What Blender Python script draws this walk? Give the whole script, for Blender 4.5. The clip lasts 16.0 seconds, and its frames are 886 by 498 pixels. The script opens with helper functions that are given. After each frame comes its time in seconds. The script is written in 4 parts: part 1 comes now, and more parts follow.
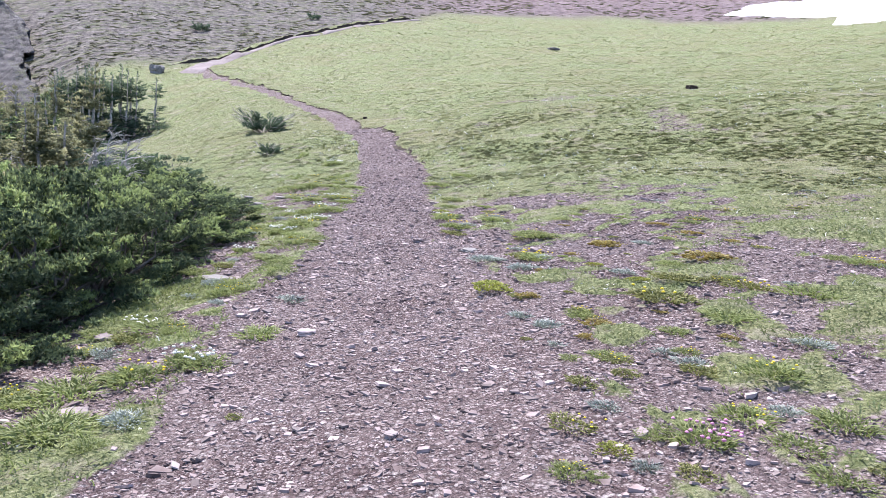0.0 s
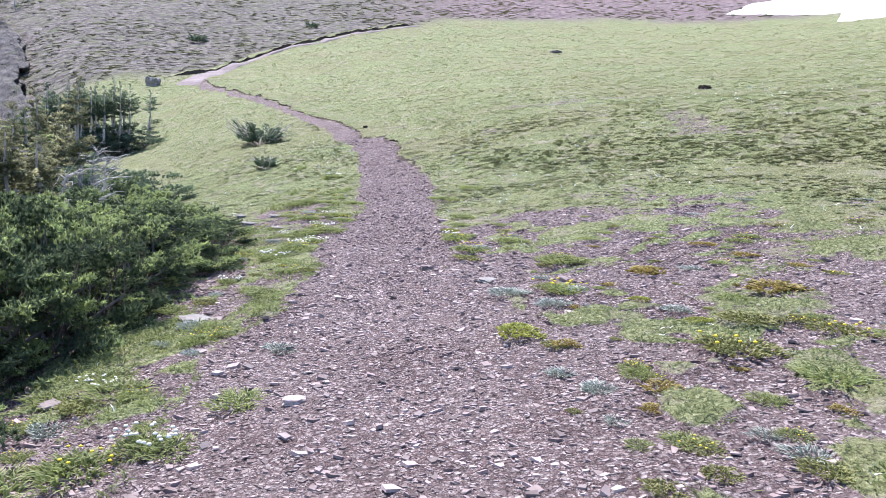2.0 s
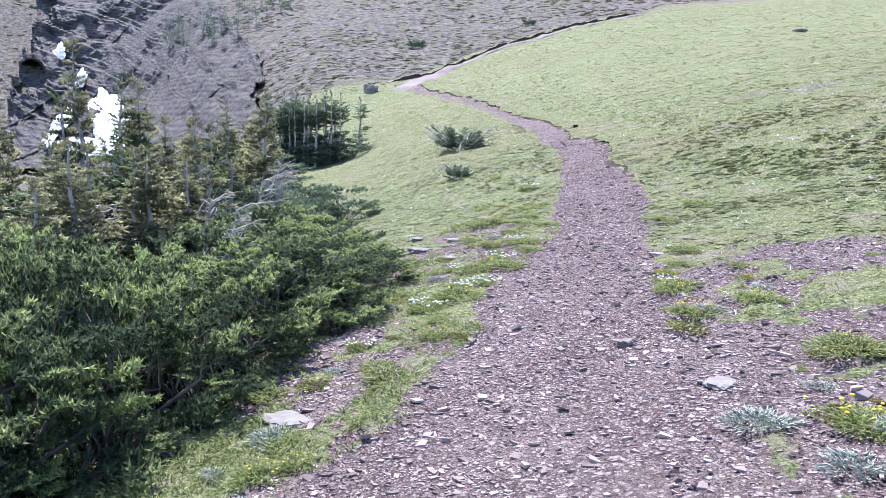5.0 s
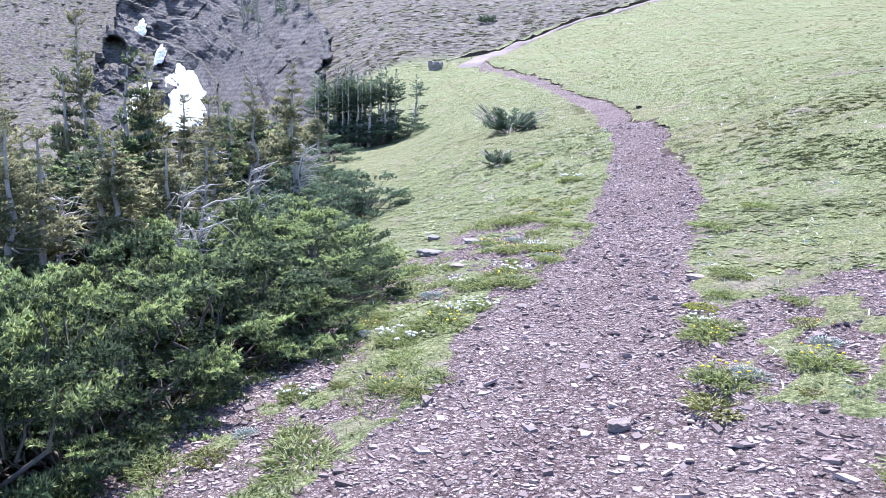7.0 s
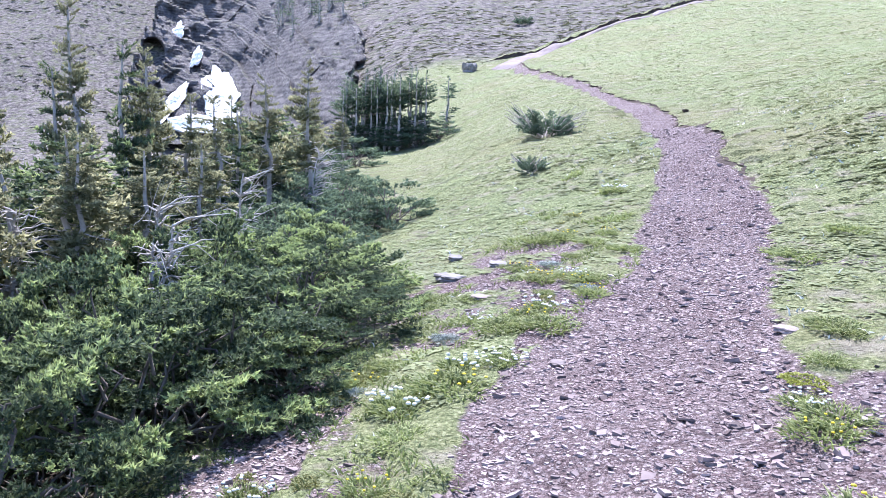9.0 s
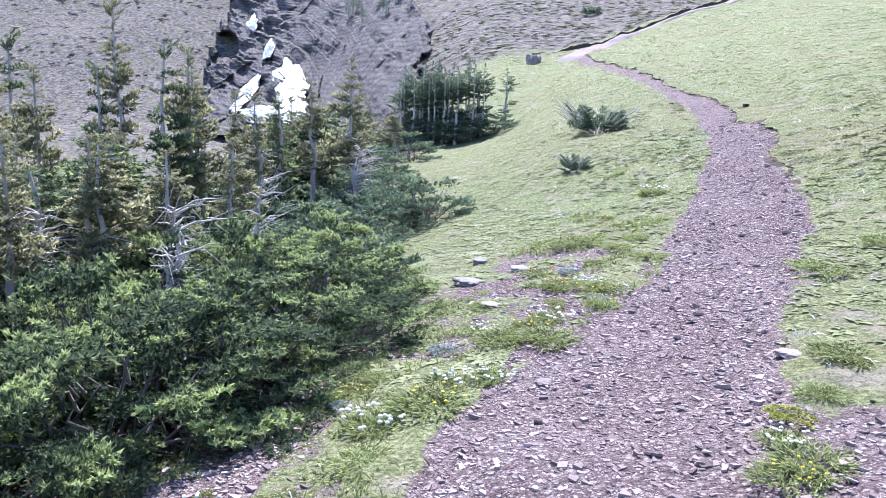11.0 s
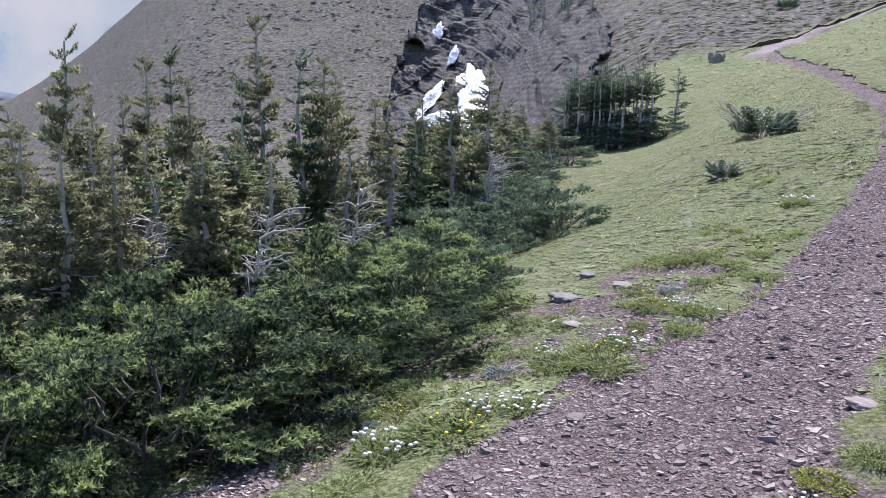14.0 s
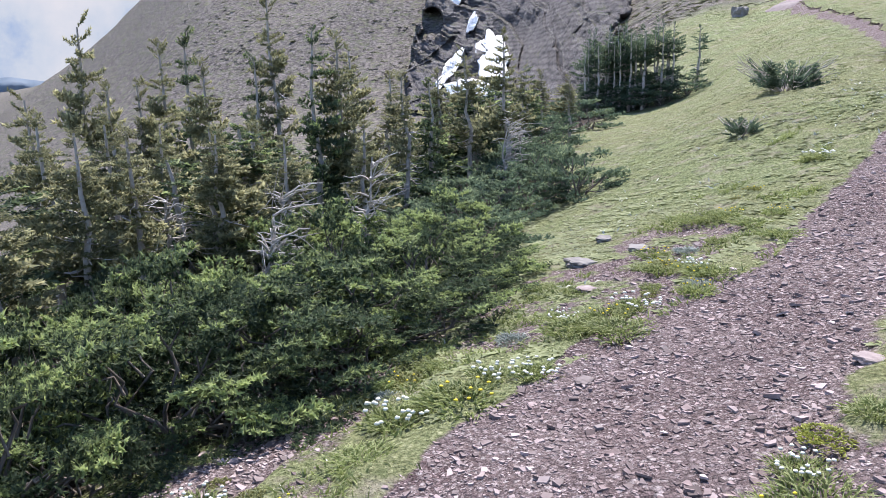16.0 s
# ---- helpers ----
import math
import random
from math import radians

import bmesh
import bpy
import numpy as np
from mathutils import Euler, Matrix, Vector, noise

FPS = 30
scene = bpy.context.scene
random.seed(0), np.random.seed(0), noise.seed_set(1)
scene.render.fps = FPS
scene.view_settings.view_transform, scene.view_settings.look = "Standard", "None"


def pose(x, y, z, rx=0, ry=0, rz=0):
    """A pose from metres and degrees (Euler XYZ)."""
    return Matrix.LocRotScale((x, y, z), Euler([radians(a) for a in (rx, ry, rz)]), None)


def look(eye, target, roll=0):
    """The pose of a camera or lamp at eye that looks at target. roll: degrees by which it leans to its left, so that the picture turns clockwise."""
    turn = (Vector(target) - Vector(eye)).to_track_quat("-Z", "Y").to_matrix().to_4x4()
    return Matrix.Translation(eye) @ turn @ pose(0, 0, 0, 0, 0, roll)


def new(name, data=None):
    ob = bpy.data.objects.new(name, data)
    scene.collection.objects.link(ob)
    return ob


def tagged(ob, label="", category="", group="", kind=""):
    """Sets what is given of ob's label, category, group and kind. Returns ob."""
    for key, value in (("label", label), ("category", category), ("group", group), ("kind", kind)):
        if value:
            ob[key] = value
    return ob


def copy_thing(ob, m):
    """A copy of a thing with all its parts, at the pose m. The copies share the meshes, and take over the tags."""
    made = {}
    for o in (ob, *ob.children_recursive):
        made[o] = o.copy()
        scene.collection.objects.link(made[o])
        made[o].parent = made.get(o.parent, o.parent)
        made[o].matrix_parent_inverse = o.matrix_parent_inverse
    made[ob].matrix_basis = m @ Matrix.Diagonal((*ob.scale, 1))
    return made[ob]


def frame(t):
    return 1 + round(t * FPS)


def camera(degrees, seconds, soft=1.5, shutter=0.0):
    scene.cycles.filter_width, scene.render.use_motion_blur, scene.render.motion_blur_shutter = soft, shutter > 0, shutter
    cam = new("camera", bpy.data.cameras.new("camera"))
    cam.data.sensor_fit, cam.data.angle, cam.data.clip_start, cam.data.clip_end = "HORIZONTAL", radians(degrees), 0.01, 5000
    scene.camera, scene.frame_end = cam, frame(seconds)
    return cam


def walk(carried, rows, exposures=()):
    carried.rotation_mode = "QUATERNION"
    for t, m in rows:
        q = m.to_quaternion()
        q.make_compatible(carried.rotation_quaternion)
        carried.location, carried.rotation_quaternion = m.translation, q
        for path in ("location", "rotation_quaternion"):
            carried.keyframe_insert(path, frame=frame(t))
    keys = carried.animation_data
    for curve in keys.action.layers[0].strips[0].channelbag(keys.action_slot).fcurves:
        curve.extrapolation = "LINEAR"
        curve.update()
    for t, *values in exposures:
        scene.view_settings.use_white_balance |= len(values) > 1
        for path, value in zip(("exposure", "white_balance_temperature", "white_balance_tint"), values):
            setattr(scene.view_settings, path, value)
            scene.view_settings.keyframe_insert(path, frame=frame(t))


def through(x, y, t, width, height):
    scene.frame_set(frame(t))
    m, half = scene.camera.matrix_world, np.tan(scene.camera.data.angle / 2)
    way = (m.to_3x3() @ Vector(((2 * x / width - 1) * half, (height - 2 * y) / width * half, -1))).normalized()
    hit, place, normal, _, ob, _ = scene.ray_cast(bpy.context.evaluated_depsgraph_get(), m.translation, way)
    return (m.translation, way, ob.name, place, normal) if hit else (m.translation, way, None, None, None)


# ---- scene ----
cam = camera(57.3, 16.0, soft=0.55)
PATH = [
    (0, (0.0, 0.0, 1.55), (0.0, 1.982, 1.285), 4.3),
    (0.5, (0.123, 0.243, 1.558), (0.109, 2.224, 1.284), 4.4),
    (1, (0.117, 0.506, 1.565), (0.112, 2.487, 1.29), 4.3),
    (1.5, (-0.032, 0.878, 1.606), (-0.034, 2.86, 1.338), 3.1),
    (2, (-0.111, 1.294, 1.615), (-0.121, 3.279, 1.364), 3.0),
    (2.5, (-0.207, 1.75, 1.665), (-0.274, 3.733, 1.416), 2.4),
    (3, (-0.343, 2.176, 1.702), (-0.405, 4.161, 1.466), 1.8),
    (3.5, (-0.356, 2.629, 1.703), (-0.488, 4.611, 1.471), 1.5),
    (4, (-0.281, 3.183, 1.73), (-0.584, 5.144, 1.482), 1.1),
    (4.2, (-0.256, 3.404, 1.739), (-0.649, 5.348, 1.483), 0.7),
    (6.3, (0.395, 5.445, 1.851), (-0.286, 7.3, 1.545), 1.3),
    (6.5, (0.398, 5.651, 1.866), (-0.322, 7.49, 1.549), 1.2),
    (7, (0.268, 6.093, 1.889), (-0.447, 7.931, 1.557), 1.3),
    (7.5, (0.067, 6.493, 1.897), (-0.641, 8.334, 1.565), 1.9),
    (8, (-0.064, 6.894, 1.856), (-0.81, 8.721, 1.528), 1.8),
    (8.5, (-0.135, 7.282, 1.843), (-0.921, 9.092, 1.516), 1.2),
    (9, (-0.194, 7.637, 1.867), (-0.986, 9.444, 1.541), 1.7),
    (9.2, (-0.19, 7.732, 1.888), (-0.982, 9.541, 1.567), 2.0),
    (11.3, (0.281, 8.081, 2.001), (-0.709, 9.78, 1.637), 1.1),
    (11.5, (0.3, 8.102, 2.001), (-0.722, 9.781, 1.633), 0.7),
    (12, (0.33, 8.189, 2.007), (-0.728, 9.85, 1.655), 0.6),
    (12.5, (0.38, 8.37, 2.01), (-0.739, 9.999, 1.698), 1.2),
    (13, (0.44, 8.521, 2.042), (-0.712, 10.125, 1.73), 1.9),
    (13.5, (0.602, 8.662, 2.028), (-0.621, 10.211, 1.707), 2.1),
    (14, (0.857, 8.882, 2.059), (-0.451, 10.352, 1.706), 0.6),
    (14.5, (0.956, 8.982, 2.072), (-0.363, 10.433, 1.677), -0.9),
    (15, (0.953, 8.963, 2.071), (-0.36, 10.412, 1.653), -1.6),
    (15.5, (0.971, 8.948, 2.073), (-0.36, 10.379, 1.647), -1.8),
    (16, (0.986, 8.951, 2.069), (-0.363, 10.364, 1.643), -2.0),
]
walk(cam, [(t, look(eye, target, roll)) for t, eye, target, roll in PATH], [(0, 1.28, 6050, 19), (4, 1.35, 5850, 19), (9, 1.65, 5580, 22), (12.5, 1.5, 5650, 22), (14, 0.82, 5950, 19), (15, 1.05, 6100, 18), (16, 1.1, 6150, 18)])

# ---- light ----
SUN_AZ, SUN_EL = -36.0, 56.0
world = bpy.data.worlds.new("sky")
scene.world = world
world.use_nodes = True
wn = world.node_tree.nodes
sky = wn.new("ShaderNodeTexSky")
sky.sky_type, sky.sun_disc = "NISHITA", False
sky.sun_elevation, sky.sun_rotation = radians(SUN_EL), radians(SUN_AZ)
sky.altitude = 2000
wn["Background"].inputs[1].default_value = 0.15
world.node_tree.links.new(sky.outputs[0], wn["Background"].inputs[0])
sun = new("sun", bpy.data.lights.new("sun", "SUN"))
sun.data.energy, sun.data.angle, sun.data.color = 4.8, radians(0.8), (1.0, 0.96, 0.88)
sun.matrix_world = look((0, 0, 60), (-60 * math.sin(radians(SUN_AZ)), -60 * math.cos(radians(SUN_AZ)), 60 - 60 * math.tan(radians(SUN_EL))))

# ---- noise and land form ----
rng = np.random.default_rng(7)


def hash2(i, j, seed):
    n = (i.astype(np.int64) * 374761393 + j.astype(np.int64) * 668265263 + seed * 1442695041) & 0x7FFFFFFF
    n = ((n ^ (n >> 13)) * 1274126177) & 0x7FFFFFFF
    return ((n ^ (n >> 16)) & 0xFFFF) / 65535.0


def vnoise(x, y, seed=0):
    x, y = np.asarray(x, float), np.asarray(y, float)
    i, j = np.floor(x), np.floor(y)
    u, v = x - i, y - j
    u, v = u * u * (3 - 2 * u), v * v * (3 - 2 * v)
    a, b = hash2(i, j, seed), hash2(i + 1, j, seed)
    c, d = hash2(i, j + 1, seed), hash2(i + 1, j + 1, seed)
    return (a * (1 - u) + b * u) * (1 - v) + (c * (1 - u) + d * u) * v - 0.5


def fbm(x, y, seed=0, octaves=4):
    return sum(vnoise(x * 2.03 ** k, y * 2.03 ** k, seed + k) * 0.55 ** k for k in range(octaves))


def smooth(v, lo, hi):
    s = np.clip((v - lo) / (hi - lo), 0, 1)
    return s * s * (3 - 2 * s)


# heights of the hillside by bearing (rows) and distance (columns) from the middle of the walk
BEARING = [-180, -110, -80, -66, -58, -48, -40, -33, -26, -19, -8, 4, 20, 45, 90, 180]
REACH = [22, 40, 60, 90, 150, 300]
RISE = [
    [-1, -2, -3, -5, -9, -20], [-4.5, -9, -14, -22, -35, -60], [-4, -7, -11, -17, -26, -30],
    [-3.4, -5.5, -8, -11, -12, 13], [-2.8, -4.5, -6.5, -8, -5, 47], [-2, -3.2, -5, -6, -1, 60],
    [-1.2, -2, -3.5, -3, 2, 66], [-.35, -.2, 0, 6, 22, 66], [.3, .9, 4.2, 11, 27, 60],
    [1.2, 3, 5.7, 12.4, 29, 62], [1.8, 4.3, 7.8, 14.5, 30, 64], [2.9, 5.6, 9, 15, 30, 64],
    [3.5, 6.4, 10.2, 15.6, 30, 64], [4.2, 7.5, 12, 18, 32, 66], [3.2, 6, 9, 14, 26, 50], [-1, -2, -3, -5, -9, -20],
]


def spline(xs, ys, q):
    xs, ys = np.array(xs, float), np.array(ys, float)
    m = np.gradient(ys, xs)
    i = np.clip(np.searchsorted(xs, q) - 1, 0, len(xs) - 2)
    h = xs[i + 1] - xs[i]
    s = np.clip((q - xs[i]) / h, 0, 1)
    return (2 * s**3 - 3 * s**2 + 1) * ys[i] + (s**3 - 2 * s**2 + s) * h * m[i] + (3 * s**2 - 2 * s**3) * ys[i + 1] + (s**3 - s**2) * h * m[i + 1]


def far_height(x, y):
    r, az = np.hypot(x, y - 8), np.degrees(np.arctan2(x, y - 8))
    cols = np.stack([spline(BEARING, [row[k] for row in RISE], az) for k in range(len(REACH))], -1)
    lr, reach = np.log(np.maximum(r, 1e-3)), np.log(np.array(REACH, float))
    m = np.gradient(cols, reach, axis=-1)
    i = np.clip(np.searchsorted(reach, lr) - 1, 0, len(reach) - 2)
    h = reach[i + 1] - reach[i]
    s = np.clip((lr - reach[i]) / h, 0, 1)

    def pick(a, k):
        return np.take_along_axis(a, k[..., None], -1)[..., 0]

    return (2 * s**3 - 3 * s**2 + 1) * pick(cols, i) + (s**3 - 2 * s**2 + s) * h * pick(m, i) + (3 * s**2 - 2 * s**3) * pick(cols, i + 1) + (s**3 - s**2) * h * pick(m, i + 1)


def height(x, y):
    x, y = np.asarray(x, float), np.asarray(y, float)
    r = np.hypot(x, y - 8)
    w = smooth(r, 9, 22)
    cx, cu = np.clip(x, -25, 25), np.clip(y, -20, 40) - 8
    near = 0.2276 + 0.176 * cx + 0.0545 * cu - 0.0046 * cx * cx + 0.0006 * cx * cu + 0.0014 * cu * cu
    return near * (1 - w) + far_height(x, y) * w


# the trail: distance north against its two edges
TRAIL_Y = [-6, 3, 5.5, 7.5, 9, 10.5, 12.5, 13.5, 15.5, 18, 20.5, 25, 31.5, 37, 43, 51, 58, 64]
TRAIL_L = [-1.5, -1.65, -1.8, -2.0, -1.75, -1.65, -1.85, -1.85, -1.7, -1.98, -2.3, -2.98, -4.7, -6.9, -9.3, -13.3, -16.8, -20.6]
TRAIL_R = [0.9, 0.6, 0.35, 0.15, 0.05, -0.02, -0.12, -0.2, -0.36, -0.55, -1.06, -1.9, -3.6, -6.0, -8.6, -12.3, -15.9, -19.4]


def trail_left(y):
    return np.interp(y, TRAIL_Y, TRAIL_L) + 0.22 * fbm(y * 0.9, y * 0 + 3, 5)


def trail_right(y):
    return np.interp(y, TRAIL_Y, TRAIL_R) + 0.22 * fbm(y * 0.9, y * 0 + 9, 6)


def gravel_at(x, y):
    """How bare and stony the ground is: 1 on the trail, patchy on the stony flat beside it."""
    left, right = trail_left(y), trail_right(y)
    on = smooth(x, left - 0.12, left + 0.12) * (1 - smooth(x, right - 0.15, right + 0.2)) * (1 - smooth(y, 63, 66))
    flat = smooth(x, right - 0.2, right + 0.1) * (1 - smooth(y + 0.8 * x + 7 * fbm(x * 0.45, y * 0.45, 21, 5), 11.0, 17.5))
    flat = flat * smooth(fbm(x * 0.9, y * 1.1, 31) - 0.05 * (x - 2), -0.66, -0.3)
    broken = smooth(fbm(x * 2.3, y * 2.0, 33) + 0.04 * np.minimum(x - 2.2, 2), 0.04, 0.18)
    flat = flat * (1 - 0.92 * broken * smooth(x - right, 0.1, 0.7))
    bank = (1 - smooth(x, left - 0.1, left)) * smooth(x, left - 2.2, left - 1.2) * smooth(fbm(x * 1.3, y * 0.7, 41), 0.02, 0.2) * (1 - smooth(y, 17, 21))
    bank = np.maximum(bank, (1 - smooth(x, left - 0.1, left)) * smooth(x, left - 2.2, left - 1.9) * smooth(fbm(x * 2.4, y * 2.0, 43), 0.0, 0.13) * (1 - smooth(y, 9, 13)))
    low = smooth(-x, 2.0, 2.5) * (1 - smooth(-x, 3.6, 4.6)) * smooth(y, 12.5, 14) * (1 - smooth(y, 17, 19)) * (0.45 + 0.9 * fbm(x * 2.2, y * 2.2, 45))
    spot = smooth(fbm(x * 0.35 + 7, y * 0.35, 51), 0.38, 0.48) * 0.5 * (1 - smooth(y, 30, 40))
    return np.clip(np.maximum.reduce([on, flat, bank, low, spot]), 0, 1)


# ---- materials ----
def shader(name, rough=0.9, spec=0.2):
    m = bpy.data.materials.new(name)
    m.use_nodes = True
    b = m.node_tree.nodes["Principled BSDF"]
    b.inputs["Roughness"].default_value = rough
    b.inputs["Specular IOR Level"].default_value = spec
    return m, m.node_tree.nodes, m.node_tree.links, b


def tex_noise(n, l, scale, detail=4.0, coord=None, rough=0.6):
    t = n.new("ShaderNodeTexNoise")
    t.inputs["Scale"].default_value, t.inputs["Detail"].default_value, t.inputs["Roughness"].default_value = scale, detail, rough
    if coord is not None:
        l.new(coord, t.inputs["Vector"])
    return t.outputs["Fac"]


def ramp(n, l, fac, stops):
    r = n.new("ShaderNodeValToRGB")
    e = r.color_ramp.elements
    while len(e) < len(stops):
        e.new(0.5)
    for k, (p, c) in enumerate(stops):
        e[k].position, e[k].color = p, (*c, 1)
    l.new(fac, r.inputs[0])
    return r.outputs[0]


def mix(n, l, fac, a, b, kind="MIX"):
    x = n.new("ShaderNodeMix")
    x.data_type, x.blend_type = "RGBA", kind
    if isinstance(fac, float):
        x.inputs[0].default_value = fac
    else:
        l.new(fac, x.inputs[0])
    for s, v in ((x.inputs[6], a), (x.inputs[7], b)):
        if isinstance(v, tuple):
            s.default_value = (*v, 1)
        else:
            l.new(v, s)
    return x.outputs[2]


def bump(n, l, b, fac, strength, distance):
    u = n.new("ShaderNodeBump")
    u.inputs["Strength"].default_value, u.inputs["Distance"].default_value = strength, distance
    l.new(fac, u.inputs["Height"])
    l.new(u.outputs[0], b.inputs["Normal"])
    return u


def position(n):
    return n.new("ShaderNodeNewGeometry").outputs["Position"]


def simple(name, dark, light, scale, rough=0.9, relief=0.0, per="", spec=0.2, through=0.0):
    """A surface that wanders between two colours at two scales, and from piece to piece."""
    m, n, l, b = shader(name, rough, spec)
    p = position(n)
    fine, wide = tex_noise(n, l, scale, 6, p), tex_noise(n, l, scale * 0.13, 3, p)
    col = ramp(n, l, fine, [(0.3, dark), (0.7, light)])
    col = mix(n, l, 0.5, col, ramp(n, l, wide, [(0.35, dark), (0.65, light)]))
    if per:
        src = n.new("ShaderNodeObjectInfo").outputs["Random"] if per == "object" else n.new("ShaderNodeNewGeometry").outputs["Random Per Island"]
        v = ramp(n, l, src, [(0.0, (0.3, 0.3, 0.3)), (0.6, (0.66, 0.66, 0.66)), (1.0, (1.0, 1.0, 1.0))])
        col = mix(n, l, 1.0, col, v, "MULTIPLY")
    l.new(col, b.inputs["Base Color"])
    if relief:
        bump(n, l, b, fine, 0.8, relief)
    if through:
        b.inputs["Transmission Weight"].default_value = 0
        b.inputs["Subsurface Weight"].default_value = 0
        t = n.new("ShaderNodeBsdfTranslucent")
        l.new(col, t.inputs[0])
        s = n.new("ShaderNodeMixShader")
        s.inputs[0].default_value = through
        l.new(b.outputs[0], s.inputs[1])
        l.new(t.outputs[0], s.inputs[2])
        l.new(s.outputs[0], n["Material Output"].inputs[0])
    return m


def ground_material():
    m, n, l, b = shader("hillside", 0.95, 0.1)
    p = position(n)

    def mask(name):
        a = n.new("ShaderNodeAttribute")
        a.attribute_name = name
        return a.outputs["Fac"]

    fine, mid, wide = tex_noise(n, l, 28, 6, p), tex_noise(n, l, 2.2, 6, p), tex_noise(n, l, 0.22, 5, p)
    green = ramp(n, l, fine, [(0.34, (0.065, 0.085, 0.035)), (0.52, (0.2, 0.23, 0.1)), (0.68, (0.36, 0.375, 0.215))])
    dry = ramp(n, l, fine, [(0.3, (0.1, 0.1, 0.045)), (0.7, (0.3, 0.28, 0.15))])
    meadow = mix(n, l, ramp(n, l, wide, [(0.4, (0, 0, 0)), (0.68, (0.8, 0.8, 0.8))]), green, dry)
    meadow = mix(n, l, ramp(n, l, mid, [(0.52, (0, 0, 0)), (0.68, (0.8, 0.8, 0.8))]), meadow, (0.27, 0.23, 0.18))
    meadow = mix(n, l, ramp(n, l, tex_noise(n, l, 5.5, 7, p, 0.7), [(0.36, (0.75, 0.75, 0.75)), (0.46, (0, 0, 0))]), meadow, (0.11, 0.13, 0.055))
    meadow = mix(n, l, ramp(n, l, tex_noise(n, l, 1.1, 8, p, 0.75), [(0.55, (0, 0, 0)), (0.66, (0.55, 0.55, 0.55))]), meadow, (0.34, 0.33, 0.22))
    def pebbles(scale):
        v = n.new("ShaderNodeTexVoronoi")
        v.inputs["Scale"].default_value = scale
        l.new(p, v.inputs["Vector"])
        shade = n.new("ShaderNodeSeparateColor")
        l.new(v.outputs["Color"], shade.inputs[0])
        tone = ramp(n, l, shade.outputs[0], [(0.0, (0.09, 0.058, 0.058)), (0.5, (0.21, 0.15, 0.145)), (0.8, (0.4, 0.32, 0.305)), (1.0, (0.62, 0.55, 0.52))])
        # shade in the gaps between pebbles is painted as near-black colour
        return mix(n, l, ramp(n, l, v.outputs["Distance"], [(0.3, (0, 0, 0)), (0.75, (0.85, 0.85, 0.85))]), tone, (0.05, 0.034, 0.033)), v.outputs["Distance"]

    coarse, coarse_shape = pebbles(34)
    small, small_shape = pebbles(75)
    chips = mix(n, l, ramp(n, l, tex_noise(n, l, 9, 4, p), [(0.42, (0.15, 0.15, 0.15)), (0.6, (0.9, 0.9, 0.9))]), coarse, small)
    chips = mix(n, l, ramp(n, l, tex_noise(n, l, 0.8, 4, p), [(0.4, (0, 0, 0)), (0.65, (0.22, 0.22, 0.22))]), chips, (0.32, 0.265, 0.25))
    scree = ramp(n, l, tex_noise(n, l, 1.3, 10, p, 0.75), [(0.4, (0.045, 0.04, 0.038)), (0.5, (0.125, 0.11, 0.1)), (0.6, (0.22, 0.195, 0.175))])
    scree_green = ramp(n, l, tex_noise(n, l, 0.35, 9, p, 0.7), [(0.4, (0.17, 0.165, 0.1)), (0.58, (0.085, 0.105, 0.045))])
    far = mix(n, l, ramp(n, l, tex_noise(n, l, 0.6, 8, p, 0.7), [(0.48, (0, 0, 0)), (0.66, (0.9, 0.9, 0.9))]), scree, scree_green)
    red = ramp(n, l, tex_noise(n, l, 0.9, 9, p, 0.7), [(0.38, (0.09, 0.065, 0.066)), (0.62, (0.25, 0.195, 0.19))])
    edge = n.new("ShaderNodeMath")
    edge.operation = "ADD"
    l.new(mask("gravel"), edge.inputs[0])
    sub = n.new("ShaderNodeMath")
    sub.operation, sub.inputs[1].default_value = "SUBTRACT", 0.5
    l.new(tex_noise(n, l, 7, 5, p), sub.inputs[0])
    l.new(sub.outputs[0], edge.inputs[1])
    cut = ramp(n, l, edge.outputs[0], [(0.38, (0, 0, 0)), (0.58, (1, 1, 1))])
    col = mix(n, l, mask("scree"), meadow, far)
    col = mix(n, l, mask("red"), col, red)
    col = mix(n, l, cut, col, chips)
    # litter below the firs, its dark brown including the thicket's shade
    col = mix(n, l, mask("shaded_litter"), col, (0.05, 0.038, 0.028))
    l.new(col, b.inputs["Base Color"])
    first = bump(n, l, b, fine, 0.9, 0.03)
    second = n.new("ShaderNodeBump")
    second.inputs["Strength"].default_value, second.inputs["Distance"].default_value = 0.9, 0.5
    l.new(tex_noise(n, l, 0.9, 9, p, 0.7), second.inputs["Height"])
    l.new(second.outputs[0], first.inputs["Normal"])
    third = n.new("ShaderNodeBump")
    third.inputs["Strength"].default_value, third.inputs["Distance"].default_value = 0.5, 0.05
    l.new(tex_noise(n, l, 6.5, 6, p, 0.65), third.inputs["Height"])
    l.new(third.outputs[0], second.inputs["Normal"])
    stony = n.new("ShaderNodeBump")
    stony.invert = True
    stony.inputs["Distance"].default_value = 0.014
    l.new(cut, stony.inputs["Strength"])
    l.new(coarse_shape, stony.inputs["Height"])
    l.new(stony.outputs[0], third.inputs["Normal"])
    return m


# ---- the ground: one sheet out to the horizon ----
def sheet(name, verts, faces, material, smooth_shade=True):
    me = bpy.data.meshes.new(name)
    me.from_pydata(verts.tolist() if isinstance(verts, np.ndarray) else verts, [], faces.tolist() if isinstance(faces, np.ndarray) else faces)
    me.materials.append(material)
    if smooth_shade:
        me.polygons.foreach_set("use_smooth", np.ones(len(me.polygons), bool))
    return me


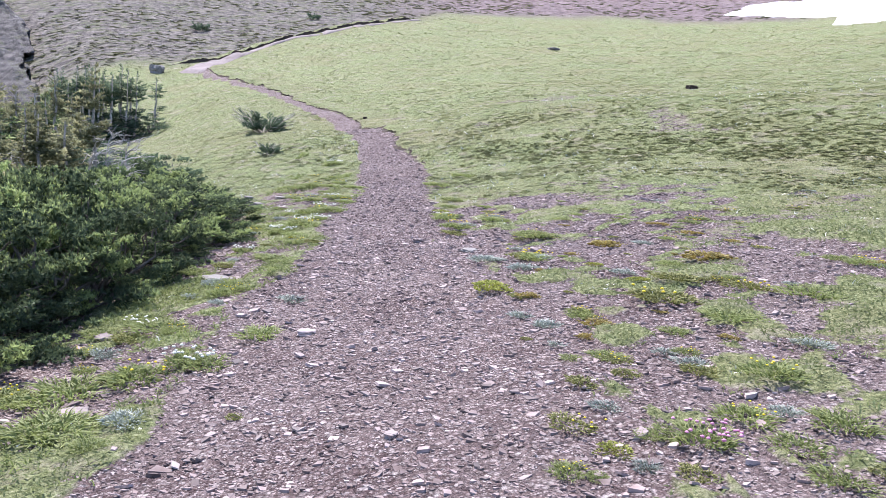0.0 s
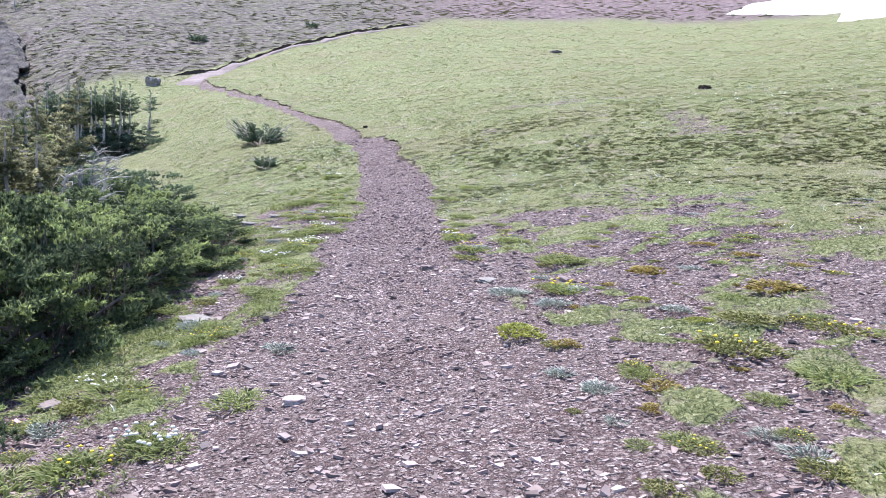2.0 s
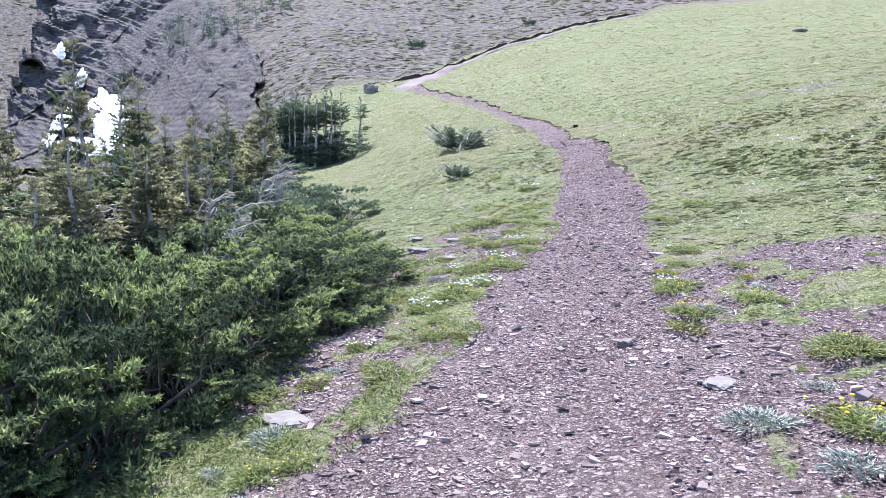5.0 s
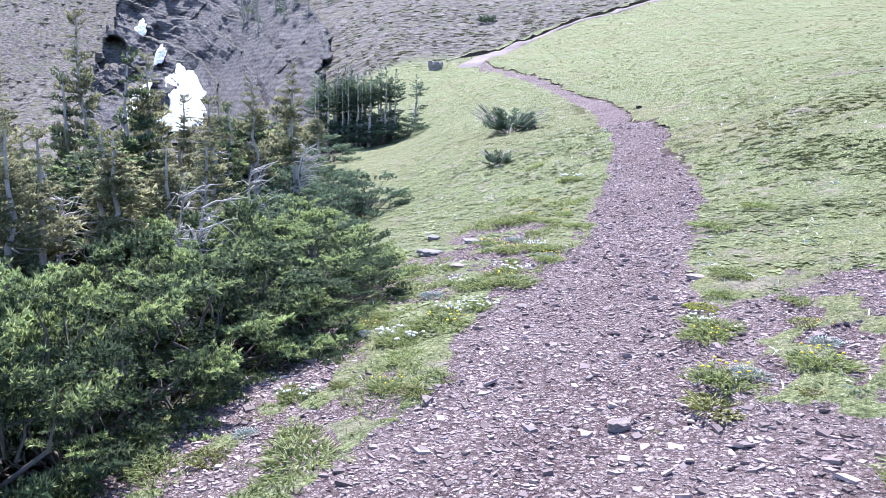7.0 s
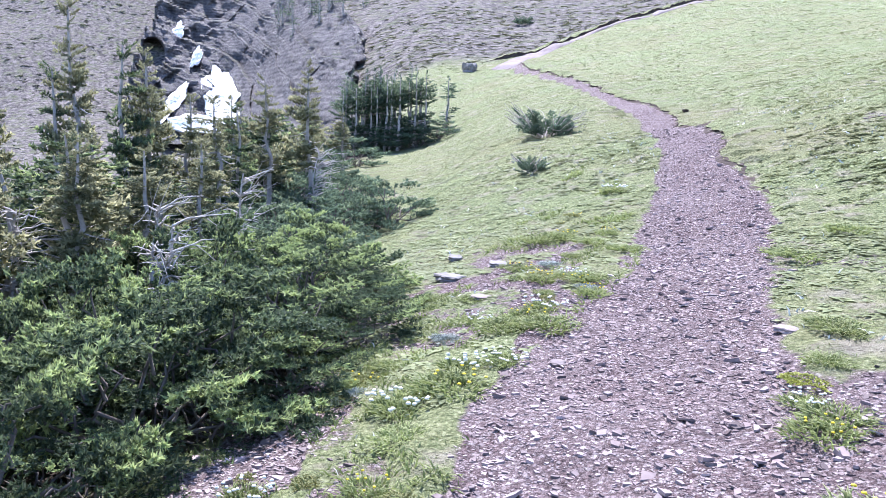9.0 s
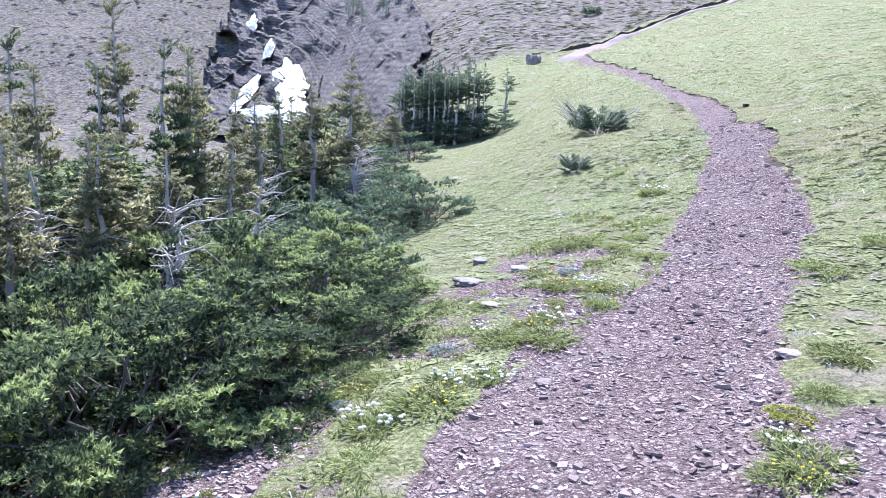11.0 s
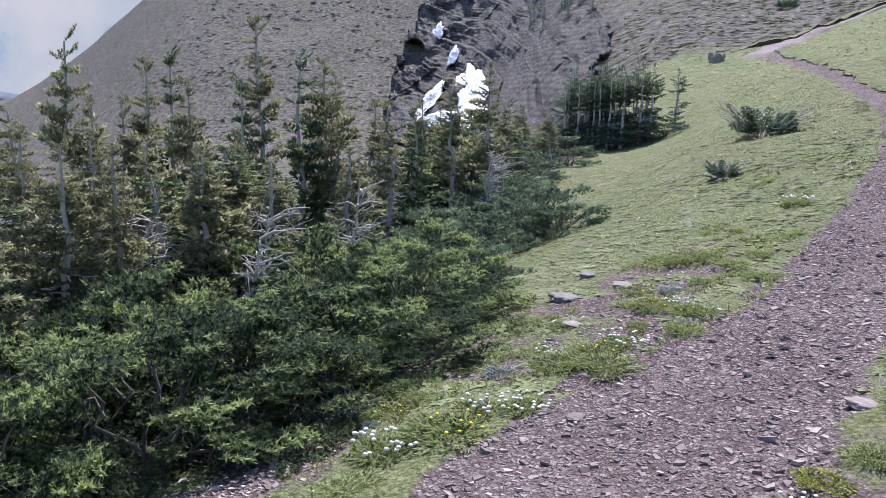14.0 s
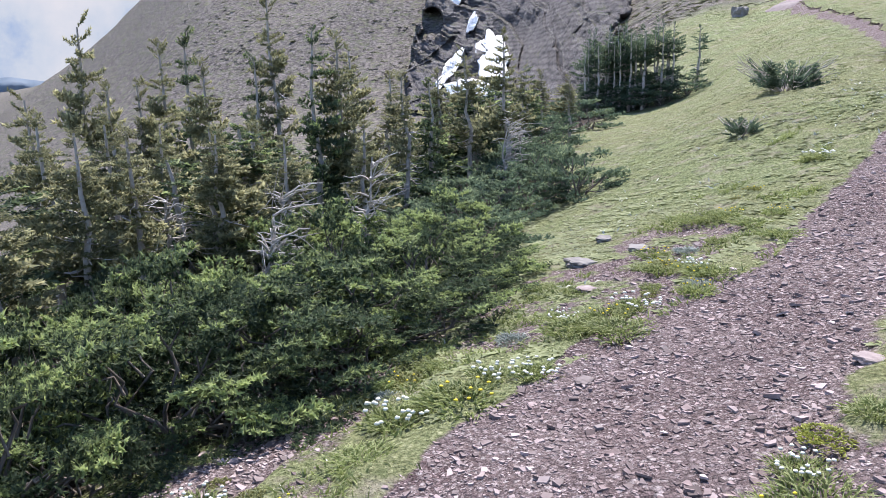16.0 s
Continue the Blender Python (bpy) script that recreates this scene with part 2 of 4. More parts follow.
def grid_faces(rows, cols, wrap=False):
    i, j = np.meshgrid(np.arange(rows - 1), np.arange(cols if wrap else cols - 1), indexing="ij")
    k = (j + 1) % cols
    return np.stack([i * cols + j, (i + 1) * cols + j, (i + 1) * cols + k, i * cols + k], -1).reshape(-1, 4)[:, ::-1]


def surface(x, y):
    """The ground's height with its lumps."""
    r = np.hypot(x, y - 8)
    g = gravel_at(x, y)
    h = height(x, y)
    lumps = 0.05 * fbm(x * 1.1, y * 1.1, 60, 3) + 0.035 * fbm(x * 4, y * 4, 63, 2) * (1 - g)
    rough = 0.35 * fbm(x * 0.25, y * 0.25, 66, 4) * smooth(r, 25, 60) + 3.0 * fbm(x * 0.03, y * 0.03, 69, 5) * smooth(r, 90, 200)
    return h + lumps + rough - 0.035 * g


def masks(x, y):
    r, az = np.hypot(x, y - 8), np.degrees(np.arctan2(x, y - 8))
    wob = 3 * fbm(x * 0.12, y * 0.12, 80)
    beyond = y - np.interp(x, [-60, -22, -20, -16, -9.5, -1, 20, 60], [60, 67, 71, 82, 96, 112, 118, 105])
    scree = smooth(beyond + wob, -1.5, 2.5) * smooth(r, 45, 60)
    scree = np.maximum(scree, smooth(r, 60, 80) * smooth(-az, 28, 33))
    red = smooth(beyond + 2 * wob, -8, 6) * smooth(az, -9, 3) * (1 - smooth(r + 4 * wob, 150, 170)) * smooth(r, 60, 75)
    # litter belt along the thicket, where the painted shade goes too
    shaded_litter = smooth(-x - np.interp(y, [4, 9, 14, 17, 21, 28, 40, 46], [3.7, 3.3, 3.5, 6.3, 8.0, 14.0, 17.5, 60]) + 0.5 * fbm(x, y, 85), 0.0, 0.5) * (1 - smooth(r, 45, 60)) * smooth(y, 1, 5)
    return scree, red, shaded_litter


az = np.radians(np.linspace(-180, 180, 640, endpoint=False))
rad = np.concatenate([[0.0], np.geomspace(0.25, 2600, 230)])
RA, AZ2 = np.meshgrid(rad, az, indexing="ij")
gx, gy = RA * np.sin(AZ2), 8 + RA * np.cos(AZ2)
gz = surface(gx, gy)
hillside = ground_material()
me = sheet("ground", np.stack([gx, gy, gz], -1).reshape(-1, 3), grid_faces(len(rad), len(az), True)[:, ::-1], hillside)
for key, val in zip(("gravel", "scree", "red", "shaded_litter"), (gravel_at(gx, gy), *masks(gx, gy))):
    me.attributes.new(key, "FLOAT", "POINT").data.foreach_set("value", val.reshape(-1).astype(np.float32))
ground = tagged(new("ground", me), "grassy alpine hillside with bare purple-red shale", "ground", kind="structure")


def settle(x, y):
    """Height of the ground sheet itself, between its corners."""
    x, y = np.asarray(x, float), np.asarray(y, float)
    u = np.log(np.maximum(np.hypot(x, y - 8), 0.2501) / 0.25) / math.log(2600 / 0.25) * (len(rad) - 2) + 1
    v = (np.degrees(np.arctan2(x, y - 8)) + 180) / 360 * len(az)
    i, j = np.clip(np.floor(u).astype(int), 1, len(rad) - 2), np.floor(v).astype(int)
    fu, fv, j, k = np.clip(u - i, 0, 1), v - j, j % len(az), (j + 1) % len(az)
    return (gz[i, j] * (1 - fv) + gz[i, k] * fv) * (1 - fu) + (gz[i + 1, j] * (1 - fv) + gz[i + 1, k] * fv) * fu


# ---- helpers for things ----
def mesh_of(name, verts, polys, material, shade=False, tip=None):
    """One mesh out of stacked corner arrays: polys is a list of (n, k) index arrays."""
    me = bpy.data.meshes.new(name)
    verts = np.asarray(verts, np.float32).reshape(-1, 3)
    polys = [np.asarray(p, np.int32) for p in polys if len(p)]
    loops = np.concatenate([p.reshape(-1) for p in polys])
    sizes = np.concatenate([np.full(len(p), p.shape[1], np.int32) for p in polys])
    starts = np.concatenate([[0], np.cumsum(sizes)[:-1]]).astype(np.int32)
    me.vertices.add(len(verts))
    me.vertices.foreach_set("co", verts.reshape(-1))
    me.loops.add(len(loops))
    me.loops.foreach_set("vertex_index", loops)
    me.polygons.add(len(sizes))
    me.polygons.foreach_set("loop_start", starts)
    me.polygons.foreach_set("use_smooth", np.full(len(sizes), shade))
    if tip is not None:
        me.attributes.new("tip", "FLOAT", "POINT").data.foreach_set("value", np.asarray(tip, np.float32))
    me.materials.append(material)
    me.update(calc_edges=True)
    return me


def part(name, me, parent, label=""):
    ob = new(name, me)
    ob.parent = parent
    if label:
        ob["label"] = label
    return ob


def thing(name, label, category, group=""):
    return tagged(new(name), label, category, group)


def unit(v):
    return v / np.maximum(np.linalg.norm(v, axis=-1, keepdims=True), 1e-9)


def blades(base, way, length, width, droop, gen):
    """Grass-like blades: two bent segments each."""
    n = len(base)
    side = unit(np.cross(way, gen.normal(size=(n, 3))))
    length, width = np.broadcast_to(length, n)[:, None], np.broadcast_to(width, n)[:, None]
    mid = base + way * length * 0.55
    end = base + way * length + np.array([0, 0, -1.0]) * droop * length + unit(way * [1, 1, 0] + 1e-6) * droop * length
    v = np.stack([base - side * width / 2, base + side * width / 2, mid - side * width * 0.4, mid + side * width * 0.4, end], 1).reshape(-1, 3)
    k = np.arange(n)[:, None] * 5
    return v, k + [0, 1, 3, 2], k + [2, 3, 4], np.tile([0, 0, 0.5, 0.5, 1.0], n)


def tubes(lines, gen, sides=5):
    """Tapered twigs and limbs: each line is (points, radii)."""
    vs, fs, at = [], [], 0
    for pts, radii in lines:
        pts = np.asarray(pts, float)
        m = len(pts)
        ahead = unit(np.gradient(pts, axis=0))
        a = unit(np.cross(ahead, [0.31, 0.17, 0.93]))
        b = np.cross(ahead, a)
        ang = np.linspace(0, 2 * np.pi, sides, endpoint=False)
        ring = pts[:, None] + (a[:, None] * np.cos(ang)[:, None] + b[:, None] * np.sin(ang)[:, None]) * np.asarray(radii)[:, None, None]
        vs.append(ring.reshape(-1, 3))
        i, j = np.meshgrid(np.arange(m - 1), np.arange(sides), indexing="ij")
        k = (j + 1) % sides
        fs.append(at + np.stack([i * sides + j, i * sides + k, (i + 1) * sides + k, (i + 1) * sides + j], -1).reshape(-1, 4))
        at += m * sides
    return np.concatenate(vs), np.concatenate(fs)


def wander(start, end, bow, gen, steps=6, jitter=0.03):
    s = np.linspace(0, 1, steps)[:, None]
    p = np.asarray(start) * (1 - s) + np.asarray(end) * s + np.array([0, 0, 1.0]) * bow * np.sin(np.pi * s)
    return p + gen.normal(size=p.shape) * jitter * np.linalg.norm(np.subtract(end, start)) * np.sin(np.pi * s)


def leaf_material(name, dark, light, tip_color, through=0.35):
    m, n, l, b = shader(name, 0.7, 0.25)
    p = position(n)
    rnd = n.new("ShaderNodeNewGeometry").outputs["Random Per Island"]
    col = mix(n, l, rnd, dark, light)
    col = mix(n, l, ramp(n, l, tex_noise(n, l, 1.7, 3, p), [(0.35, (0.55, 0.6, 0.6)), (0.65, (1, 1, 1))]), (0, 0, 0), col)
    a = n.new("ShaderNodeAttribute")
    a.attribute_name = "tip"
    col = mix(n, l, ramp(n, l, a.outputs["Fac"], [(0.35, (0, 0, 0)), (1.0, (1, 1, 1))]), col, tip_color)
    l.new(col, b.inputs["Base Color"])
    t = n.new("ShaderNodeBsdfTranslucent")
    l.new(col, t.inputs[0])
    s = n.new("ShaderNodeMixShader")
    s.inputs[0].default_value = through
    l.new(b.outputs[0], s.inputs[1])
    l.new(t.outputs[0], s.inputs[2])
    l.new(s.outputs[0], n["Material Output"].inputs[0])
    return m


NEEDLES = leaf_material("fir_needles", (0.06, 0.09, 0.05), (0.12, 0.16, 0.085), (0.36, 0.43, 0.17), 0.45)
NEEDLES_BLUE = leaf_material("shaded_fir_needles", (0.085, 0.13, 0.085), (0.15, 0.205, 0.13), (0.26, 0.32, 0.18), 0.6)
NEEDLES_DRY = leaf_material("weathered_fir_needles", (0.18, 0.19, 0.105), (0.31, 0.31, 0.175), (0.44, 0.42, 0.23), 0.55)
BARK = simple("grey_fir_bark", (0.28, 0.245, 0.21), (0.52, 0.47, 0.42), 22, 0.9, 0.01)
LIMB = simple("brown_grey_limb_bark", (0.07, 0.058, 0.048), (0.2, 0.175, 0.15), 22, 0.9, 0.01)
DEAD = simple("bleached_dead_wood", (0.3, 0.27, 0.24), (0.55, 0.52, 0.48), 30, 0.85, 0.004)
CUSHION = leaf_material("cushion_leaves", (0.23, 0.265, 0.115), (0.35, 0.38, 0.18), (0.42, 0.44, 0.25), 0.45)
GRASS = leaf_material("meadow_grass", (0.2, 0.235, 0.095), (0.33, 0.36, 0.17), (0.42, 0.435, 0.25), 0.45)
LUSH = leaf_material("lush_bank_grass", (0.15, 0.19, 0.06), (0.27, 0.32, 0.11), (0.42, 0.45, 0.2), 0.45)
MOSS = leaf_material("yellow_green_cushion", (0.23, 0.25, 0.045), (0.35, 0.37, 0.075), (0.45, 0.46, 0.13), 0.3)
OLIVE = leaf_material("olive_mat_leaves", (0.15, 0.165, 0.05), (0.26, 0.265, 0.09), (0.36, 0.35, 0.14), 0.3)
GREY = leaf_material("woolly_grey_leaves", (0.2, 0.24, 0.19), (0.36, 0.4, 0.33), (0.5, 0.53, 0.46), 0.2)
RUSTY = leaf_material("rusty_mat_leaves", (0.2, 0.15, 0.04), (0.34, 0.25, 0.07), (0.4, 0.34, 0.12), 0.3)
SOIL = simple("dark_soil", (0.03, 0.023, 0.018), (0.1, 0.075, 0.06), 6, 1.0, 0.04)
SHALE = simple("purple_shale", (0.15, 0.1, 0.092), (0.62, 0.5, 0.465), 9, 0.8, 0.004, "island")
SLAB = simple("shale_slab", (0.24, 0.18, 0.17), (0.57, 0.48, 0.45), 14, 0.8, 0.005, "object")
PALE = simple("pale_limestone", (0.14, 0.128, 0.118), (0.27, 0.25, 0.23), 12, 0.85, 0.006)
SNOW = simple("old_snow", (0.72, 0.74, 0.76), (0.86, 0.87, 0.88), 0.8, 0.7, 0.05)
YELLOW = simple("yellow_petals", (0.6, 0.45, 0.02), (0.75, 0.6, 0.04), 40, 0.6)
WHITE = simple("cream_white_petals", (0.6, 0.6, 0.5), (0.8, 0.8, 0.7), 60, 0.7)
PINK = simple("pink_petals", (0.5, 0.16, 0.32), (0.7, 0.35, 0.5), 60, 0.6)

# ---- far land: cliff, snow, earth banks, distant mountain, clouds ----
def cliff_material():
    m, n, l, b = shader("banded_cliff_rock", 0.9, 0.2)
    p = position(n)
    wv = n.new("ShaderNodeTexWave")
    wv.bands_direction, wv.inputs["Scale"].default_value, wv.inputs["Distortion"].default_value, wv.inputs["Detail"].default_value = "Z", 0.3, 7.0, 6.0
    mp = n.new("ShaderNodeMapping")
    mp.inputs["Rotation"].default_value = (0.25, -0.3, 0)
    mp.inputs["Scale"].default_value = (0.7, 0.7, 1.6)
    l.new(p, mp.inputs["Vector"])
    l.new(mp.outputs[0], wv.inputs["Vector"])
    band = ramp(n, l, wv.outputs["Fac"], [(0.1, (0.09, 0.083, 0.085)), (0.45, (0.19, 0.175, 0.17)), (0.9, (0.27, 0.245, 0.23))])
    rock = mix(n, l, 0.6, band, ramp(n, l, tex_noise(n, l, 0.5, 10, p, 0.75), [(0.38, (0.07, 0.066, 0.07)), (0.62, (0.3, 0.275, 0.26))]))
    crack = n.new("ShaderNodeTexVoronoi")
    crack.feature, crack.inputs["Scale"].default_value = "DISTANCE_TO_EDGE", 0.4
    l.new(mp.outputs[0], crack.inputs["Vector"])
    rock = mix(n, l, ramp(n, l, crack.outputs["Distance"], [(0.0, (0.4, 0.4, 0.4)), (0.05, (0, 0, 0))]), rock, (0.07, 0.065, 0.07))
    up = n.new("ShaderNodeSeparateXYZ")
    l.new(n.new("ShaderNodeNewGeometry").outputs["Normal"], up.inputs[0])
    add = n.new("ShaderNodeMath")
    add.operation = "ADD"
    l.new(up.outputs[2], add.inputs[0])
    l.new(tex_noise(n, l, 0.3, 8, p, 0.7), add.inputs[1])
    half = n.new("ShaderNodeMath")
    half.operation, half.inputs[1].default_value = "MULTIPLY", 0.5
    l.new(add.outputs[0], half.inputs[0])
    grass = ramp(n, l, tex_noise(n, l, 0.8, 8, p, 0.7), [(0.35, (0.06, 0.085, 0.03)), (0.65, (0.2, 0.2, 0.1))])
    l.new(mix(n, l, ramp(n, l, half.outputs[0], [(0.7, (0, 0, 0)), (0.8, (0.8, 0.8, 0.8))]), rock, grass), b.inputs["Base Color"])
    first = bump(n, l, b, tex_noise(n, l, 0.9, 12, p, 0.8), 1.0, 1.6)
    second = n.new("ShaderNodeBump")
    second.inputs["Strength"].default_value, second.inputs["Distance"].default_value = 0.7, 0.5
    l.new(crack.outputs["Distance"], second.inputs["Height"])
    l.new(second.outputs[0], first.inputs["Normal"])
    return m


def slope_reach(bearing, rise):
    """How far off the hillside lies along a bearing, seen at an angle of rise from eye height."""
    r = np.geomspace(48, 420, 260)
    out = np.empty(bearing.shape)
    for k in range(bearing.shape[0]):
        b_ = radians(float(bearing[k, 0]))
        z = surface(r * math.sin(b_), 8 + r * math.cos(b_))
        seen = np.maximum.accumulate(np.degrees(np.arctan2(z - 2.0, r)) + np.arange(len(r)) * 1e-5)
        out[k] = np.interp(rise[k], seen, r)
    return out


def rock_setback(bearing, rise, r):
    """Tilted strata cut into blocks: how far each block of the face stands out, in metres."""
    wide = bearing * r / 57.3
    up = rise * r / 57.3 + 0.22 * wide + 1.6 * fbm(bearing * 0.5, rise * 0.5, 97, 3)
    out = np.zeros(bearing.shape)
    for thick, length, amount, steep, seed in ((5.0, 16.0, 1.6, 4.5, 401), (1.9, 7.0, 0.8, 1.0, 402), (0.8, 3.0, 0.35, 0.3, 403)):
        row = np.floor(up / thick)
        col = np.floor(wide / length + 7.3 * hash2(row, row * 0, seed + 9))
        lip = up / thick - row
        out += amount * hash2(row, col, seed) + steep * lip
    return out + 6.0 * fbm(bearing * 0.35, rise * 0.25, 407, 4) + 3.0 * np.abs(fbm(bearing * 0.9 + rise * 0.25, rise * 0.2, 409, 3))


cb, ce = np.meshgrid(np.linspace(-46.5, -19.5, 330), np.linspace(-2.5, 12.0, 180), indexing="ij")
cr = slope_reach(cb, ce)
rag = 1.3 * fbm(cb * 0.8, ce * 0.8, 93, 5)
crest = np.interp(cb + 1.2 * rag, [-46, -44.4, -43.2, -41.6, -36, -32.8, -30.5, -28, -25, -22, -20], [1.2, 2.4, 5.0, 12, 12, 9.5, 6.2, 4.3, 3.3, 2.7, 2.0])
rock = smooth(crest + 1.4 * rag - ce, -0.25, 0.35) * smooth(cb + rag, -45.6, -44.9) * (1 - smooth(cb + rag, -31.5, -29)) * (1 - smooth(cb, -30, -28.5))
notch = np.exp(-(((cb + 43.4) / 0.9) ** 2 + ((ce - 3.4) / 1.1) ** 2))
rock = rock * (1 - smooth(notch, 0.35, 0.6))
cd = cr - np.where(rock > 0, 0.8 + rock_setback(cb, ce, cr) * np.clip(0.35 + cr / 160, 0.4, 1.3), 0) * smooth(rock, 0.1, 0.7) + 6.0 * (1 - smooth(rock, 0.02, 0.4))
cd = np.maximum(cd, 46)


def from_eye(bearing, rise, r):
    b_ = np.radians(bearing)
    return np.stack([r * np.sin(b_), 8 + r * np.cos(b_), 2.0 + r * np.tan(np.radians(rise))], -1)


tagged(new("cliff", sheet("cliff", from_eye(cb, ce, cd).reshape(-1, 3), grid_faces(330, 180), cliff_material(), False)), "banded grey cliff with grassy ledges above the gully", "cliff", kind="structure")


def snow_field(x, y, long, wide, turn, seed, lift):
    """Snow lying on the open slope."""
    rr, aa = np.meshgrid(np.linspace(0, 1.06, 26), np.linspace(0, 2 * np.pi, 72, endpoint=False), indexing="ij")
    rim = 1 + 0.75 * fbm(np.cos(aa) * 1.6 + seed, np.sin(aa) * 1.6, seed, 4)
    u, v = rr * rim * long * np.cos(aa), rr * rim * wide * np.sin(aa)
    c, s = math.cos(radians(turn)), math.sin(radians(turn))
    px, py = x + u * s + v * c, y + u * c - v * s
    pz = surface(px, py) + lift * (1 - smooth(rr, 0.9, 1.06)) - 1.0 * smooth(rr, 0.98, 1.06)
    me = sheet("snow_patch", np.stack([px, py, pz], -1).reshape(-1, 3), grid_faces(26, 72, True)[:, ::-1], SNOW)
    tagged(new("snow_patch", me), "old white snow patch lying on the mountain slope", "snow", "snow patches")


def gully_snow(bearing, rise, long, wide, turn, seed):
    """Snow caught in the cliff's gully: a ragged tongue, steep as the rock behind it."""
    rr, aa = np.meshgrid(np.linspace(0, 1.06, 24), np.linspace(0, 2 * np.pi, 80, endpoint=False), indexing="ij")
    rim = 1 + 0.6 * fbm(np.cos(aa) * 1.9 + seed, np.sin(aa) * 1.9, seed, 5)
    u, v = rr * rim * long * np.cos(aa), rr * rim * wide * np.sin(aa)
    c, s = math.cos(radians(turn)), math.sin(radians(turn))
    b_, e_ = bearing + u * s + v * c, rise + u * c - v * s
    i = np.clip(np.round((b_ + 46.5) / 27 * 329), 0, 329).astype(int)
    j = np.clip(np.round((e_ + 2.5) / 14.5 * 179), 0, 179).astype(int)
    near = np.mean([cd[np.clip(i + p, 0, 329), np.clip(j + q, 0, 179)] for p in range(-12, 13, 4) for q in range(-12, 13, 4)], axis=0)
    r = near - 2.6 + 0.5 * fbm(b_ * 2, e_ * 2, seed, 3) + 4.0 * smooth(rr, 0.93, 1.06)
    me = sheet("snow_patch", from_eye(b_, e_, r).reshape(-1, 3), grid_faces(24, 80, True), SNOW)
    tagged(new("snow_patch", me), "old white snow tongue caught in the cliff gully", "snow", "snow patches")


snow_field(80, 121, 33, 31, 20, 3, 0.6)
gully_snow(-39.2, 0.7, 1.9, 0.95, -12, 8)
gully_snow(-42.2, 0.3, 1.6, 0.42, 38, 12)
gully_snow(-41.0, -1.2, 0.6, 1.9, 5, 15)
gully_snow(-40.7, 3.2, 0.75, 0.28, 24, 19)
gully_snow(-41.8, 4.7, 0.75, 0.3, 20, 25)


def earth_bank(name, pts, tall, label, side=1):
    """A low cut bank of dark soil with a ragged lip, along the uphill edge of the trail."""
    pts = np.array(pts, float)
    along = np.concatenate([[0], np.cumsum(np.hypot(*np.diff(pts, axis=0).T))])
    q = np.arange(0, along[-1], 0.18)
    x, y = np.interp(q, along, pts[:, 0]), np.interp(q, along, pts[:, 1])
    t = unit(np.stack([np.gradient(x), np.gradient(y)], -1))
    out = np.stack([t[:, 1], -t[:, 0]], -1) * side
    x, y = x + out[:, 0] * 0.25 * fbm(q * 0.6, q * 0, 111), y + out[:, 1] * 0.25 * fbm(q * 0.6, q * 0, 111)
    hgt = np.interp(q, along, np.linspace(tall[0], tall[1], len(along))) * (1 + 0.9 * fbm(q * 0.9, q * 0 + 4, 113)) * smooth(q, 0, 2.5) * (1 - smooth(q, q[-1] - 3, q[-1]))
    rows = []
    for off, up in ((-0.1, -0.25), (0.0, 0.05), (0.05, 0.55), (0.02, 0.95), (0.2, 1.05), (0.6, 0.6), (1.4, -0.3)):
        px, py = x + out[:, 0] * off, y + out[:, 1] * off
        rows.append(np.stack([px, py, surface(px, py) + hgt * up], -1))
    v = np.stack(rows, 0)
    v[1:5] += rng.normal(size=v[1:5].shape) * 0.02
    me = sheet(name, v.reshape(-1, 3), grid_faces(len(rows), len(q))[:, ::side], SOIL, False)
    me.materials.append(hillside)
    top = np.repeat(np.arange(len(rows) - 1), len(q) - 1) >= 3
    me.polygons.foreach_set("material_index", top.astype(np.int32))
    return tagged(new(name, me), label, "bank", kind="structure")


ys = np.arange(19, 64.5, 1.0)
earth_bank("trail_bank", np.stack([trail_right(ys), ys], -1), (0.02, 0.06), "dark soil cut bank along the uphill trail edge")
ARM = [(-20.2, 66.5), (-19.6, 71), (-18.4, 75.5), (-15.8, 82), (-12.7, 87.5), (-9.2, 95.6), (-5, 103)]
earth_bank("trail_bank_far", [(-23.5, 67.0), (-21.3, 69.0)] + [(x - 0.5, y + 0.5) for x, y in ARM[1:]], (0.2, 0.26), "dark soil cut bank above the climbing trail", -1)
arm = np.array([(-20.0, 62)] + ARM, float)
al = np.concatenate([[0], np.cumsum(np.hypot(*np.diff(arm, axis=0).T))])
q = np.arange(0, al[-1], 0.4)
ax_, ay_ = np.interp(q, al, arm[:, 0]), np.interp(q, al, arm[:, 1])
wide = np.interp(q, [0, 6, 14, 40], [1.1, 1.0, 0.45, 0.4])
path_v = np.stack([np.stack([ax_ + wide * k, ay_ - wide * k * 0.4, surface(ax_ + wide * k, ay_ - wide * k * 0.4) + (0.05 if abs(k) < 0.9 else -0.12)], -1) for k in (-1, -0.8, -0.3, 0.3, 0.8, 1)])
GRAVEL = simple("trodden_gravel", (0.12, 0.095, 0.092), (0.29, 0.245, 0.235), 5, 0.95, 0.02)
trail = tagged(new("trail", sheet("trail", path_v.reshape(-1, 3), grid_faces(6, len(q)), GRAVEL)), "narrow shale hiking trail crossing the slope", "trail", kind="structure")

